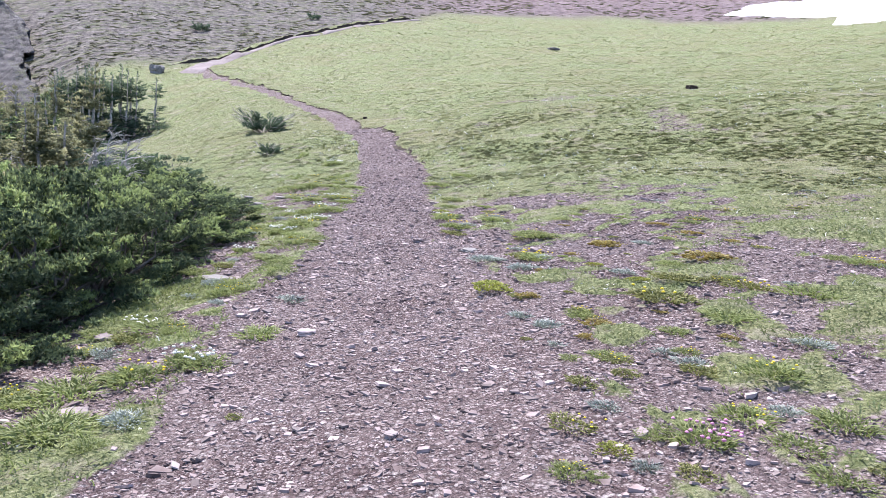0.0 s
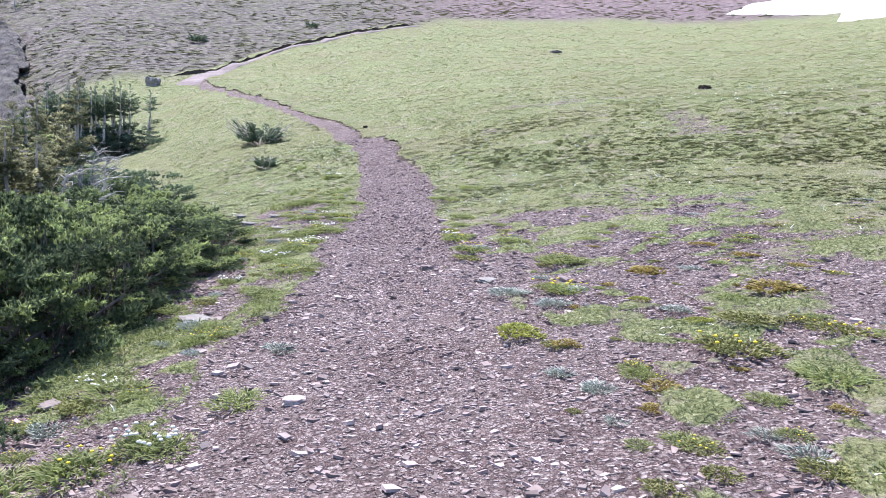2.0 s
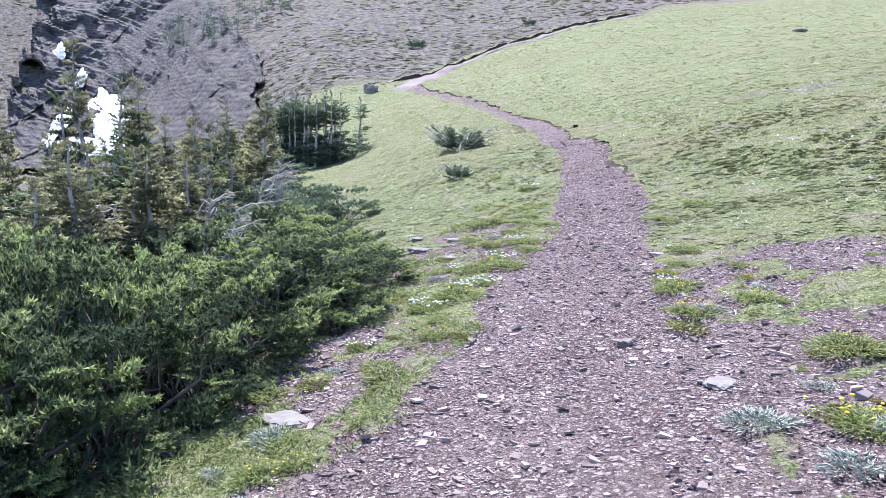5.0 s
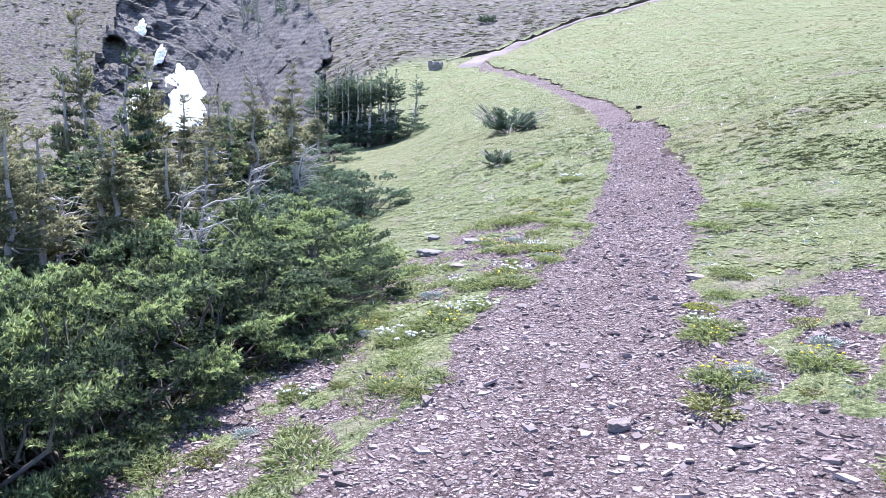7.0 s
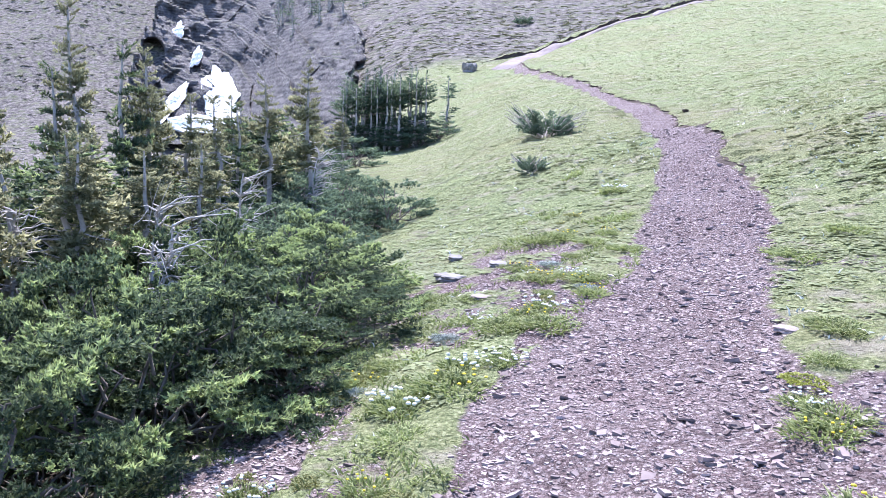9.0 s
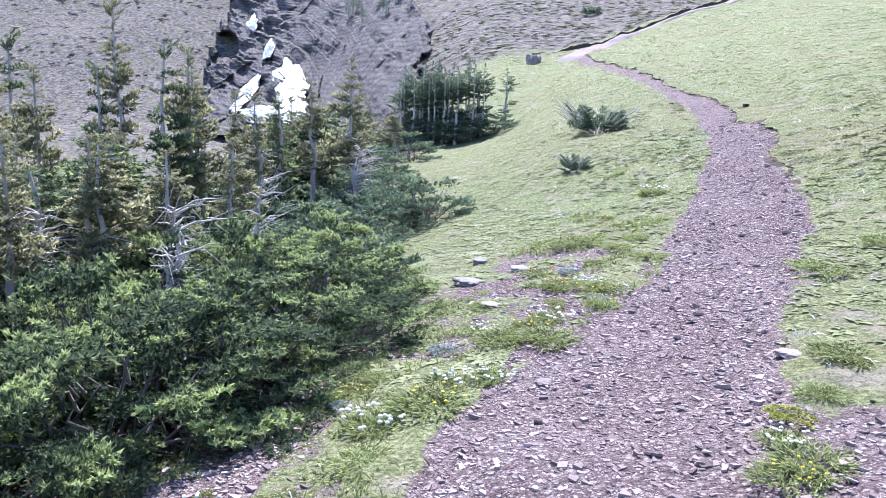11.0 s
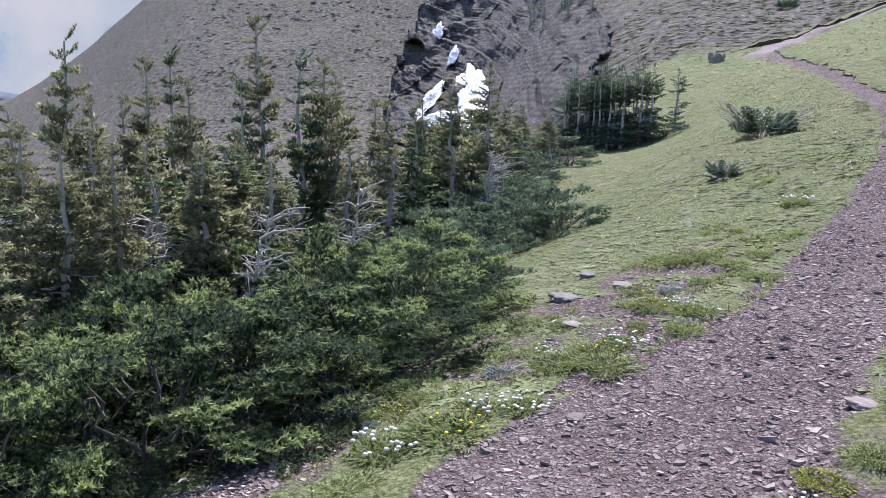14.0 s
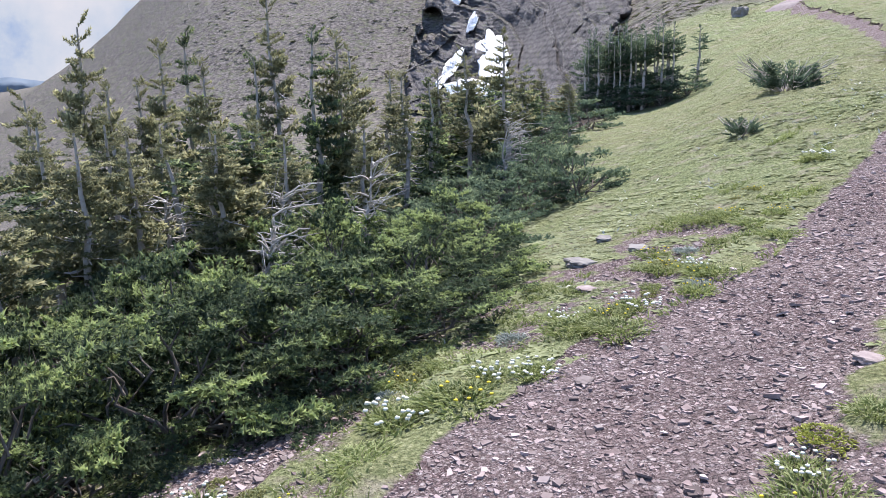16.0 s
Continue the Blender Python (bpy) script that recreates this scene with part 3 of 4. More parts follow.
ma, mr = np.meshgrid(np.radians(np.linspace(-100, -50, 160)), np.linspace(0, 1, 14), indexing="ij")
ridge = 1600 * np.tan(np.radians(0.55 + 0.9 * fbm(np.degrees(ma) * 0.12, ma * 0, 121, 4))) + 2
mz = -60 + (ridge + 60) * mr
md = 1500 + 120 * mr + 60 * fbm(np.degrees(ma) * 0.5, mr * 3, 123)
# the haze of distance is put into the range's base colour
FAR_BLUE = simple("haze_tinted_mountain", (0.13, 0.17, 0.21), (0.2, 0.23, 0.26), 0.02, 1.0)
tagged(new("distant_mountain", sheet("distant_mountain", np.stack([md * np.sin(ma), 8 + md * np.cos(ma), mz], -1).reshape(-1, 3), grid_faces(160, 14), FAR_BLUE)), "mountain range on the horizon, tinted blue for haze", "mountain", kind="structure")

m_cloud, n, l, b = shader("cloudy_sky")
cl = tex_noise(n, l, 0.0016, 8, position(n), 0.6)
em = n.new("ShaderNodeEmission")
em.inputs[1].default_value = 0.36
l.new(ramp(n, l, cl, [(0.44, (0.3, 0.5, 0.85)), (0.54, (0.8, 0.88, 0.95)), (0.64, (1.0, 1.0, 1.0))]), em.inputs[0])
l.new(em.outputs[0], n["Material Output"].inputs[0])
ba, bz = np.meshgrid(np.radians(np.linspace(-105, -35, 30)), np.linspace(-150, 700, 6), indexing="ij")
tagged(new("backdrop", sheet("backdrop", np.stack([2200 * np.sin(ba), 8 + 2200 * np.cos(ba), bz], -1).reshape(-1, 3), grid_faces(30, 6), m_cloud)), "pale blue sky with bright white clouds", "sky", kind="structure")


# ---- firs and krummholz ----
def spray(gen, twigs, places, needle, wide, around=3, tuft=0.1, spread=0.45):
    """One flat fir branch along +x, 1 m long, as many small needle tufts."""
    pos, way, tip = [], [], []
    for k in range(twigs):
        s = (k + 0.5) / twigs
        side = 1 if k % 2 else -1
        a = radians(gen.uniform(35, 65)) * side
        ln = (0.42 - 0.28 * s) * gen.uniform(0.7, 1.2)
        root = np.array([s, 0, 0.12 * s * s])
        d = np.array([math.cos(a), math.sin(a), gen.uniform(-0.05, 0.3)])
        for u in np.linspace(tuft, 1, places):
            for w in range(around):
                pos.append(root + d * ln * u)
                way.append(d * (1.15 - spread) + np.array([0, 0, gen.uniform(-0.1, 0.9)]) + gen.normal(size=3) * spread)
                tip.append(max(0.0, u * 0.6 + s * 0.55 - 0.35 + gen.uniform(-0.15, 0.15)))
    for u in np.linspace(0.6, 1.05, places):
        for w in range(4):
            pos.append(np.array([u, 0, 0.12 * u * u]))
            way.append(np.array([0.6, 0, 0.3]) + gen.normal(size=3) * 0.6)
            tip.append(min(1.0, u))
    pos, way = np.array(pos), unit(np.array(way))
    side = unit(np.cross(way, gen.normal(size=way.shape)))
    ln = needle * gen.uniform(0.7, 1.3, (len(pos), 1))
    v = np.stack([pos - side * wide, pos + side * wide, pos + way * ln], 1)
    return v, np.array(tip)


def foliage(name, sprays, origins, dirs, sizes, gen, material, tip_gain):
    vs, ts = [], []
    for o, d, s, g_ in zip(origins, dirs, sizes, np.broadcast_to(tip_gain, len(sizes))):
        v, t = sprays[gen.integers(len(sprays))]
        d = d / np.linalg.norm(d)
        y = np.cross([0, 0, 1.0], d)
        y = y / max(np.linalg.norm(y), 1e-6)
        z = np.cross(d, y)
        roll = gen.uniform(-0.4, 0.4)
        y, z = y * math.cos(roll) + z * math.sin(roll), z * math.cos(roll) - y * math.sin(roll)
        vs.append(o + s * (v[..., :1] * d + v[..., 1:2] * y + v[..., 2:] * z))
        ts.append(np.repeat(t * g_ * gen.uniform(0.5, 1.15), 3))
    v = np.concatenate(vs).reshape(-1, 3)
    return mesh_of(name, v, [np.arange(len(v)).reshape(-1, 3)], material, False, np.concatenate(ts))


def krummholz(seed, material, label, tip_gain, pads=22, each=5, fine=(9, 4, 0.1, 0.023, 6, 0.5, 0.7)):
    """A low wind-pruned fir: pads of flat sprays over twisted limbs."""
    gen = np.random.default_rng(seed)
    sprays = [spray(gen, *fine) for _ in range(3)]
    az_ = np.arange(pads) * 2.4 + gen.uniform(-0.4, 0.4, pads)
    up = np.clip(1 - (np.arange(pads) + 0.5) / pads * 1.2, 0.0, 1) ** 0.9
    flat = np.sqrt(np.maximum(1 - up**2, 0.02))
    out = np.stack([np.cos(az_) * flat, np.sin(az_) * flat, up], -1)
    pad = out * gen.uniform(0.62, 1.05, (pads, 1)) + [0, 0, 0.06]
    where, dirs, size, gain = [], [], [], []
    for p, o in zip(pad, out):
        # brighter pads: new growth, with a sunlit glow put into the tip colour
        bright = tip_gain * gen.choice([0.5, 1.1, 2.0])
        for k in range(each):
            a = math.atan2(o[1], o[0]) + (gen.uniform(-1.3, 1.3) if o[2] < 0.8 else gen.uniform(-3, 3))
            d = np.array([math.cos(a), math.sin(a), gen.uniform(-0.12, 0.18) + 0.25 * o[2]])
            s = gen.uniform(0.3, 0.52)
            where.append(p - unit(d) * s * 0.45 + gen.normal(size=3) * [0.08, 0.08, 0.03])
            dirs.append(d), size.append(s), gain.append(bright)
    ob = thing("krummholz_fir", label, "shrub", "krummholz firs")
    part("foliage", foliage("foliage", sprays, where, dirs, size, gen, material, gain), ob)
    lines = [(wander((0, 0, -0.15), p * 0.95, 0.08, gen, 6, 0.09), np.linspace(0.022, 0.006, 6)) for p in pad]
    lines += [(wander(pad[k] * 0.6, np.array(where[k * each + 2]), 0.04, gen, 4, 0.08), np.linspace(0.012, 0.004, 4)) for k in range(pads)]
    v, f = tubes(lines, gen, 4)
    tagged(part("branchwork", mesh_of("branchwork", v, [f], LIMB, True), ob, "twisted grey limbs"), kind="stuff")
    return ob


def fir(seed, material, label, bare, count=75, thin=1.0, group="weathered firs"):
    gen = np.random.default_rng(seed)
    sprays = [spray(gen, 7, 3, 0.19, 0.055) for _ in range(3)]
    tall = 4.0
    top = np.array([gen.uniform(-0.15, 0.15), gen.uniform(-0.15, 0.15), tall])
    stem = wander((0, 0, -0.3), top, 0.0, gen, 10, 0.012)
    ob = thing("fir_tree", label, "tree", group)
    v, f = tubes([(stem, np.linspace(0.085, 0.012, 10))], gen, 8)
    part("trunk", mesh_of("trunk", v, [f], BARK, True), ob, "pale grey weathered trunk")
    s = bare + (1 - bare) * gen.uniform(0, 1, count) ** 0.85
    keep = fbm(s * 9 + seed, s * 0, seed, 3) > -0.3
    s = s[keep]
    a = gen.uniform(0, 2 * np.pi, len(s))
    flag = 1 + 0.35 * np.cos(a - 0.4)
    reach = np.clip((1.1 - s) * 1.0 * thin, 0.16, 0.44) * flag * gen.uniform(0.55, 1.15, len(s))
    o = np.stack([np.interp(s, np.linspace(0, 1, 10), stem[:, k]) for k in range(3)], -1)
    d = np.stack([np.cos(a), np.sin(a), gen.uniform(-0.2, 0.45, len(s)) + 0.5 * (s > 0.93)], -1)
    root = o + unit(d) * (reach * 0.12)[:, None]
    part("crown", foliage("crown", sprays, root, d, reach, gen, material, 1.0), ob)
    lines = []
    for k in range(30):
        z = gen.uniform(0.12, max(bare + 0.25, 0.4))
        a = gen.uniform(0, 2 * np.pi)
        p0 = np.array([np.interp(z, np.linspace(0, 1, 10), stem[:, c]) for c in range(3)])
        ln = gen.uniform(0.15, 0.5)
        p1 = p0 + np.array([math.cos(a) * ln, math.sin(a) * ln, gen.uniform(-0.15, 0.1)])
        lines.append((wander(p0, p1, -0.04, gen, 4, 0.06), np.linspace(0.018, 0.005, 4)))
        if k % 2:
            mid = (p0 + p1) / 2
            lines.append((wander(mid, mid + gen.normal(size=3) * 0.14, 0, gen, 3, 0.05), np.linspace(0.006, 0.002, 3)))
    v, f = tubes(lines, gen, 3)
    tagged(part("dead_branchwork", mesh_of("dead_branchwork", v, [f], DEAD, True), ob, "bare bleached lower branches"), kind="stuff")
    return ob


def put(ob, used, x, y, turn, wide, tall, sink=0.0, ground_z=None):
    z = float(settle(x, y)) if ground_z is None else ground_z
    m = Matrix.Translation((x, y, z - sink)) @ Matrix.Rotation(radians(turn), 4, "Z") @ Matrix.Diagonal((wide, wide, tall, 1))
    if ob.name in used:
        return copy_thing(ob, m @ Matrix.Diagonal([1 / s for s in ob.scale] + [1]))
    used.add(ob.name)
    ob.matrix_basis = m
    return ob


used = set()
gen = np.random.default_rng(11)
green = [krummholz(s, NEEDLES, "low dense krummholz fir with yellow-green branch tips", 1.0) for s in (21, 22, 23)]
dark = [krummholz(s, NEEDLES_BLUE, "low dark green krummholz fir on the slope", 0.6, 18, 5, (7, 3, 0.13, 0.034, 4, 0.5, 0.7)) for s in (24, 25)]
# the near thicket beside the trail
for y in np.arange(4.2, 16.8, 1.0):
    edge = np.interp(y, [4, 6.5, 9, 11, 13.5, 15, 16.8], [-4.45, -4.2, -3.97, -3.9, -4.0, -4.9, -6.3])
    for k in range(3):
        x = edge - k * 0.98 + gen.uniform(-0.15, 0.15)
        t = np.interp(k, [0, 1, 2], [0.85, 1.1, 1.1]) * gen.uniform(0.85, 1.15) * (1.4 if y < 10.5 else 1)
        put(green[gen.integers(3)], used, x, y + gen.uniform(-0.25, 0.25), gen.uniform(0, 360), gen.uniform(0.9, 1.08), t, 0.06)
    put(green[gen.integers(3)], used, edge + 0.3, y + 0.5, gen.uniform(0, 360), 0.62, gen.uniform(0.4, 0.55), 0.05)
# the dark mounds further along the edge
for x, y, w, t in ((-6.5, 17.5, 0.9, 0.7), (-7.3, 18.0, 1.0, 0.85), (-7.6, 16.9, 1.0, 0.9), (-8.4, 16.2, 1.1, 1.0), (-7.3, 21.2, 0.95, 0.8), (-7.9, 20.2, 1.0, 0.9), (-8.4, 21.6, 1.05, 1.0), (-7.6, 19.2, 0.95, 0.85), (-8.8, 19.6, 1.05, 1.05), (-9.6, 21.0, 1.1, 1.1), (-8.7, 18.2, 1.05, 1.0), (-9.9, 18.8, 1.1, 1.1), (-10.9, 20.6, 1.1, 1.1), (-9.6, 17.0, 1.1, 1.05), (-10.4, 23.0, 1.1, 1.0), (-9.0, 23.0, 0.9, 0.7),
                   (-12.4, 26.0, 1.2, 0.9), (-12.9, 27.6, 1.2, 0.9), (-13.8, 29.0, 1.2, 1.0), (-14.2, 26.6, 1.3, 1.1), (-11.6, 24.6, 1.2, 0.9), (-13.0, 24.0, 1.3, 1.1), (-15.3, 33.6, 1.3, 1.0), (-16.2, 32.6, 1.3, 1.1), (-15.8, 31.0, 1.3, 1.1), (-14.9, 40.4, 1.1, 0.8), (-15.9, 40.2, 1.2, 0.9), (-17.0, 40.0, 1.3, 1.0), (-18.2, 39.6, 1.3, 1.1), (-19.4, 39.2, 1.3, 1.1)):
    put(dark[gen.integers(2)], used, x, y, gen.uniform(0, 360), w, t)

firs = [fir(31, NEEDLES_DRY, "wind-worn slender fir with bare grey trunk", 0.42, 115), fir(32, NEEDLES_DRY, "wind-worn slender fir with bare grey trunk", 0.45, 105),
        fir(33, NEEDLES, "slender green fir with ragged crown", 0.2, 120), fir(34, NEEDLES_DRY, "weathered fir with sparse tufted top", 0.5, 95, 0.85)]
STAND = [(-11.5, 14.2, 5.2), (-12.3, 16.0, 5.1), (-13.9, 17.3, 5.6), (-12.8, 17.1, 4.8), (-10.9, 14.4, 4.1), (-9.3, 12.8, 3.5), (-11.3, 17.6, 5.4), (-11.4, 17.4, 4.4), (-10.5, 17.8, 4.5), (-10.6, 18.5, 4.4),
         (-12.0, 20.0, 4.3), (-11.5, 20.5, 3.6), (-9.8, 19.4, 3.3), (-10.2, 20.4, 3.1), (-12.1, 22.7, 3.3), (-10.6, 22.1, 3.4), (-9.7, 22.2, 3.4), (-13.9, 25.2, 3.1), (-13.7, 28.0, 2.6), (-14.5, 29.9, 2.4),
         (-13.8, 30.4, 2.0), (-12.0, 25.5, 2.6), (-6.9, 12.2, 2.6), (-7.2, 12.9, 2.6), (-7.0, 13.6, 2.4), (-7.2, 13.8, 2.5), (-8.4, 12.5, 3.1), (-7.7, 12.8, 2.8), (-11.6, 15.2, 4.3), (-6.6, 11.2, 2.2), (-7.4, 10.4, 2.5), (-6.9, 14.6, 2.2), (-8.0, 15.0, 2.6), (-8.9, 14.0, 2.9), (-8.2, 11.4, 2.8), (-7.9, 16.6, 2.4), (-9.3, 16.0, 3.0)]
for k, (x, y, t) in enumerate(STAND):
    put(firs[(k * 3 + k // 4) % 4 if k < 22 else (0, 1, 3)[k % 3]], used, x, y, gen.uniform(0, 360), 0.62 + 0.08 * t, t / 4)
for k in range(16):
    x, y = -11.5 - gen.uniform(0, 6), 13.5 + gen.uniform(0, 11)
    put(firs[2], used, x, y, gen.uniform(0, 360), 1.3, gen.uniform(0.45, 0.7))
young = [fir(s, NEEDLES, "bushy dark green young fir among the taller trunks", 0.02, 90, 1.5, "young firs") for s in (36, 37)]
for k in range(34):
    y = gen.uniform(11.5, 27)
    x = np.interp(y, [11, 15, 18, 23, 27], [-7.4, -8.2, -9.6, -11.2, -14]) - gen.uniform(0, 1) ** 1.5 * 5
    put(young[k % 2], used, x, y, gen.uniform(0, 360), gen.uniform(1.1, 1.6), gen.uniform(0.4, 0.68))
grove = fir(35, NEEDLES_BLUE, "dark fir in a dense grove on the slope", 0.02, 60, 1.3, "grove firs")
for k in range(40):
    s = gen.uniform(0, 1)
    x, y = -15.0 - 5.0 * s + gen.uniform(-0.4, 0.4), 41.0 + gen.uniform(-0.9, 1.6) - 1.2 * s
    put(grove, used, x, y, gen.uniform(0, 360), gen.uniform(0.8, 1.1), gen.uniform(0.66, 0.95) * (0.7 if s < 0.15 else 1))


far_fir = fir(38, NEEDLES_BLUE, "small dark fir high on the cliff ledges", 0.05, 40, 1.4, "cliff firs")
for k in range(34):
    b_ = gen.uniform(-35.5, -27)
    e_ = np.interp(b_, [-35.5, -33, -30, -27], [5.2, 6.4, 7.6, 8.6]) + gen.normal() * 0.55
    i, j = int(round((b_ + 46.5) / 27 * 329)), int(round((e_ + 2.5) / 14.5 * 179))
    p = from_eye(b_, e_, cd[i, j])
    put(far_fir, used, float(p[0]), float(p[1]), gen.uniform(0, 360), 1.7, gen.uniform(0.8, 1.4), 0.5, float(p[2]))


def bush(x, y, wide, tall, seed, twiggy):
    gen = np.random.default_rng(seed)
    sprays = [spray(gen, 9, 4, 0.16, 0.03)]
    n_ = 70
    a, u = gen.uniform(0, 2 * np.pi, n_), gen.uniform(0.05, 1, n_)
    d = np.stack([np.cos(a), np.sin(a), u * 0.9], -1)
    size = gen.uniform(0.3, 0.55, n_) * wide
    o = d * [wide * 0.5, wide * 0.5, tall * 0.55] * gen.uniform(0.4, 1.0, (n_, 1))
    ob = thing("dwarf_bush", "small dark wind-pruned bush standing alone in grass", "bush", "lone bushes")
    part("foliage", foliage("foliage", sprays, o, d, size, gen, NEEDLES_BLUE, 0.3), ob)
    lines = []
    for k in range(twiggy):
        a = gen.uniform(0, 2 * np.pi)
        e = np.array([math.cos(a) * wide * 1.15, math.sin(a) * wide * 1.15, tall * gen.uniform(0.5, 1.2)])
        lines.append((wander((0, 0, -0.1), e, 0.05, gen, 5, 0.05), np.linspace(0.02, 0.005, 5)))
    v, f = tubes(lines, gen, 4)
    tagged(part("twigwork", mesh_of("twigwork", v, [f], BARK, True), ob, "bare brown twigs"), kind="stuff")
    put(ob, set(), x, y, 0, 1, 1)


bush(-6.75, 29.3, 1.0, 0.75, 71, 40)
bush(-5.1, 23.1, 0.38, 0.42, 72, 10)
bush(-27.6, 88.9, 1.2, 0.9, 73, 6)
bush(-17.0, 97.0, 1.0, 0.7, 74, 6)


def snag(x, y, tall, seed):
    gen = np.random.default_rng(seed)
    lines = [(wander((0, 0, -0.2), (0.25, 0.1, tall), 0, gen, 8, 0.03), np.linspace(0.04, 0.008, 8))]
    for k in range(44):
        z = gen.uniform(0.25, 1) * tall
        p0 = np.array([0.25 * z / tall, 0.1 * z / tall, z])
        p1 = p0 + np.array([gen.uniform(-0.15, 0.45), gen.uniform(-0.35, 0.3), gen.uniform(0, 0.2)])
        lines.append((wander(p0, p1, 0.03, gen, 5, 0.04), np.linspace(0.013, 0.003, 5)))
        mid = p0 * 0.4 + p1 * 0.6
        lines.append((wander(mid, mid + gen.normal(size=3) * 0.16 + [0.1, 0, 0.08], 0, gen, 3, 0.05), np.linspace(0.006, 0.002, 3)))
    v, f = tubes(lines, gen, 4)
    ob = tagged(new("dead_snag", mesh_of("dead_snag", v, [f], DEAD, True)), "bleached dead fir with bare twisted branches", "dead tree", "dead snags")
    put(ob, set(), x, y, 0, 1, 1)


for x, y, t, s in ((-6.2, 15.0, 1.75, 81), (-6.4, 13.9, 1.6, 82), (-7.6, 13.2, 1.9, 83), (-5.6, 13.2, 1.45, 84), (-9.0, 21.0, 1.8, 85)):
    snag(x, y, t, s)


# ---- small plants ----
def heads(places, size, material, parent, name, gen):
    """Flower heads: small lobed blossoms, each a mesh of its own."""
    a = np.linspace(0, 2 * np.pi, 8, endpoint=False)
    ring = np.stack([np.cos(a), np.sin(a), 0.15 * np.cos(a * 4)], -1) * size
    v = np.concatenate([ring, ring * 0.55 + [0, 0, size * 0.75], [[0, 0, size * 1.0]], [[0, 0, -size * 0.4]]])
    k = np.arange(8)
    j = (k + 1) % 8
    me = mesh_of(name, v, [np.stack([k, j, j + 8, k + 8], -1), np.concatenate([np.stack([k + 8, j + 8, k * 0 + 16], -1), np.stack([j, k, k * 0 + 17], -1)])], material, True)
    for p in places:
        ob = part(name, me, parent)
        ob.location, ob.rotation_euler = p, (gen.uniform(-0.4, 0.4), gen.uniform(-0.4, 0.4), gen.uniform(0, 6))


def clump(name, label, seed, material, count, tall, wide, spread, droop, mound=0.0, flower=None, n_flower=0, size=0.03):
    """A plant of unit radius: leaves over a low mound, and its flower heads."""
    gen = np.random.default_rng(seed)
    a, r = gen.uniform(0, 2 * np.pi, count), np.sqrt(gen.uniform(0, 1, count))
    r = r * (0.8 + 0.5 * fbm(np.cos(a) * 1.5 + seed, np.sin(a) * 1.5, seed, 3))
    base = np.stack([r * np.cos(a), r * np.sin(a), mound * np.maximum(1 - r**2, 0) * (0.75 + 0.6 * fbm(r * np.cos(a) * 3, r * np.sin(a) * 3, seed + 5, 2)) - 0.03], -1)
    way = unit(np.stack([np.cos(a) * r * spread, np.sin(a) * r * spread, np.full(count, 1.0)], -1) + gen.normal(size=(count, 3)) * 0.35)
    v, quads, tris, tip = blades(base, way, tall * gen.uniform(0.5, 1.2, count), wide, droop, gen)
    ob = thing(name, label, "plant", name.replace("_", " ") + " patches")
    part("leaves", mesh_of("leaves", v, [quads, tris], material, False, tip), ob)
    if flower:
        a, r = gen.uniform(0, 2 * np.pi, n_flower), np.sqrt(gen.uniform(0, 0.8, n_flower))
        heads(np.stack([r * np.cos(a), r * np.sin(a), mound + tall * gen.uniform(0.65, 1.1, n_flower)], -1), size, flower, ob, "flower_head", gen)
    return ob


KINDS = {
    "c": [clump("moss_cushion", "bright yellow-green cushion plant on shale", s, MOSS, 560, 0.13, 0.09, 1.1, 0.1, 0.42) for s in (201, 202)],
    "t": [clump("grass_tuft", "green leafy grass tuft on stony ground", s, LUSH, 420, 0.36, 0.045, 1.1, 0.25, 0.16) for s in (203, 204)] + [clump("yellow_flower_tuft", "green tuft with small yellow flowers", 205, LUSH, 420, 0.36, 0.045, 1.0, 0.2, 0.18, YELLOW, 9, 0.045)],
    "o": [clump("mat_plant", "olive green mat plant spreading over shale", 206, OLIVE, 420, 0.18, 0.06, 1.2, 0.2, 0.15), clump("flowering_mat_plant", "olive mat plant dotted with yellow flowers", 207, OLIVE, 420, 0.18, 0.06, 1.2, 0.2, 0.15, YELLOW, 6, 0.05)],
    "g": [clump("woolly_plant", "pale grey-green woolly leaved plant", s, GREY, 300, 0.34, 0.055, 1.3, 0.2, 0.12) for s in (208, 209)],
    "r": [clump("rusty_mat", "rust and yellow mat plant on shale", 210, RUSTY, 260, 0.2, 0.13, 1.2, 0.2, 0.15)],
    "f": [clump("white_flower_clump", "leafy clump with round creamy white flowers", s, LUSH, 380, 0.42, 0.045, 1.0, 0.2, 0.15, WHITE, 22, 0.075) for s in (211, 212)],
    "p": [clump("pink_flower_clump", "green clump with small pink flowers", 213, LUSH, 300, 0.45, 0.05, 1.0, 0.2, 0.15, PINK, 30, 0.06)],
}
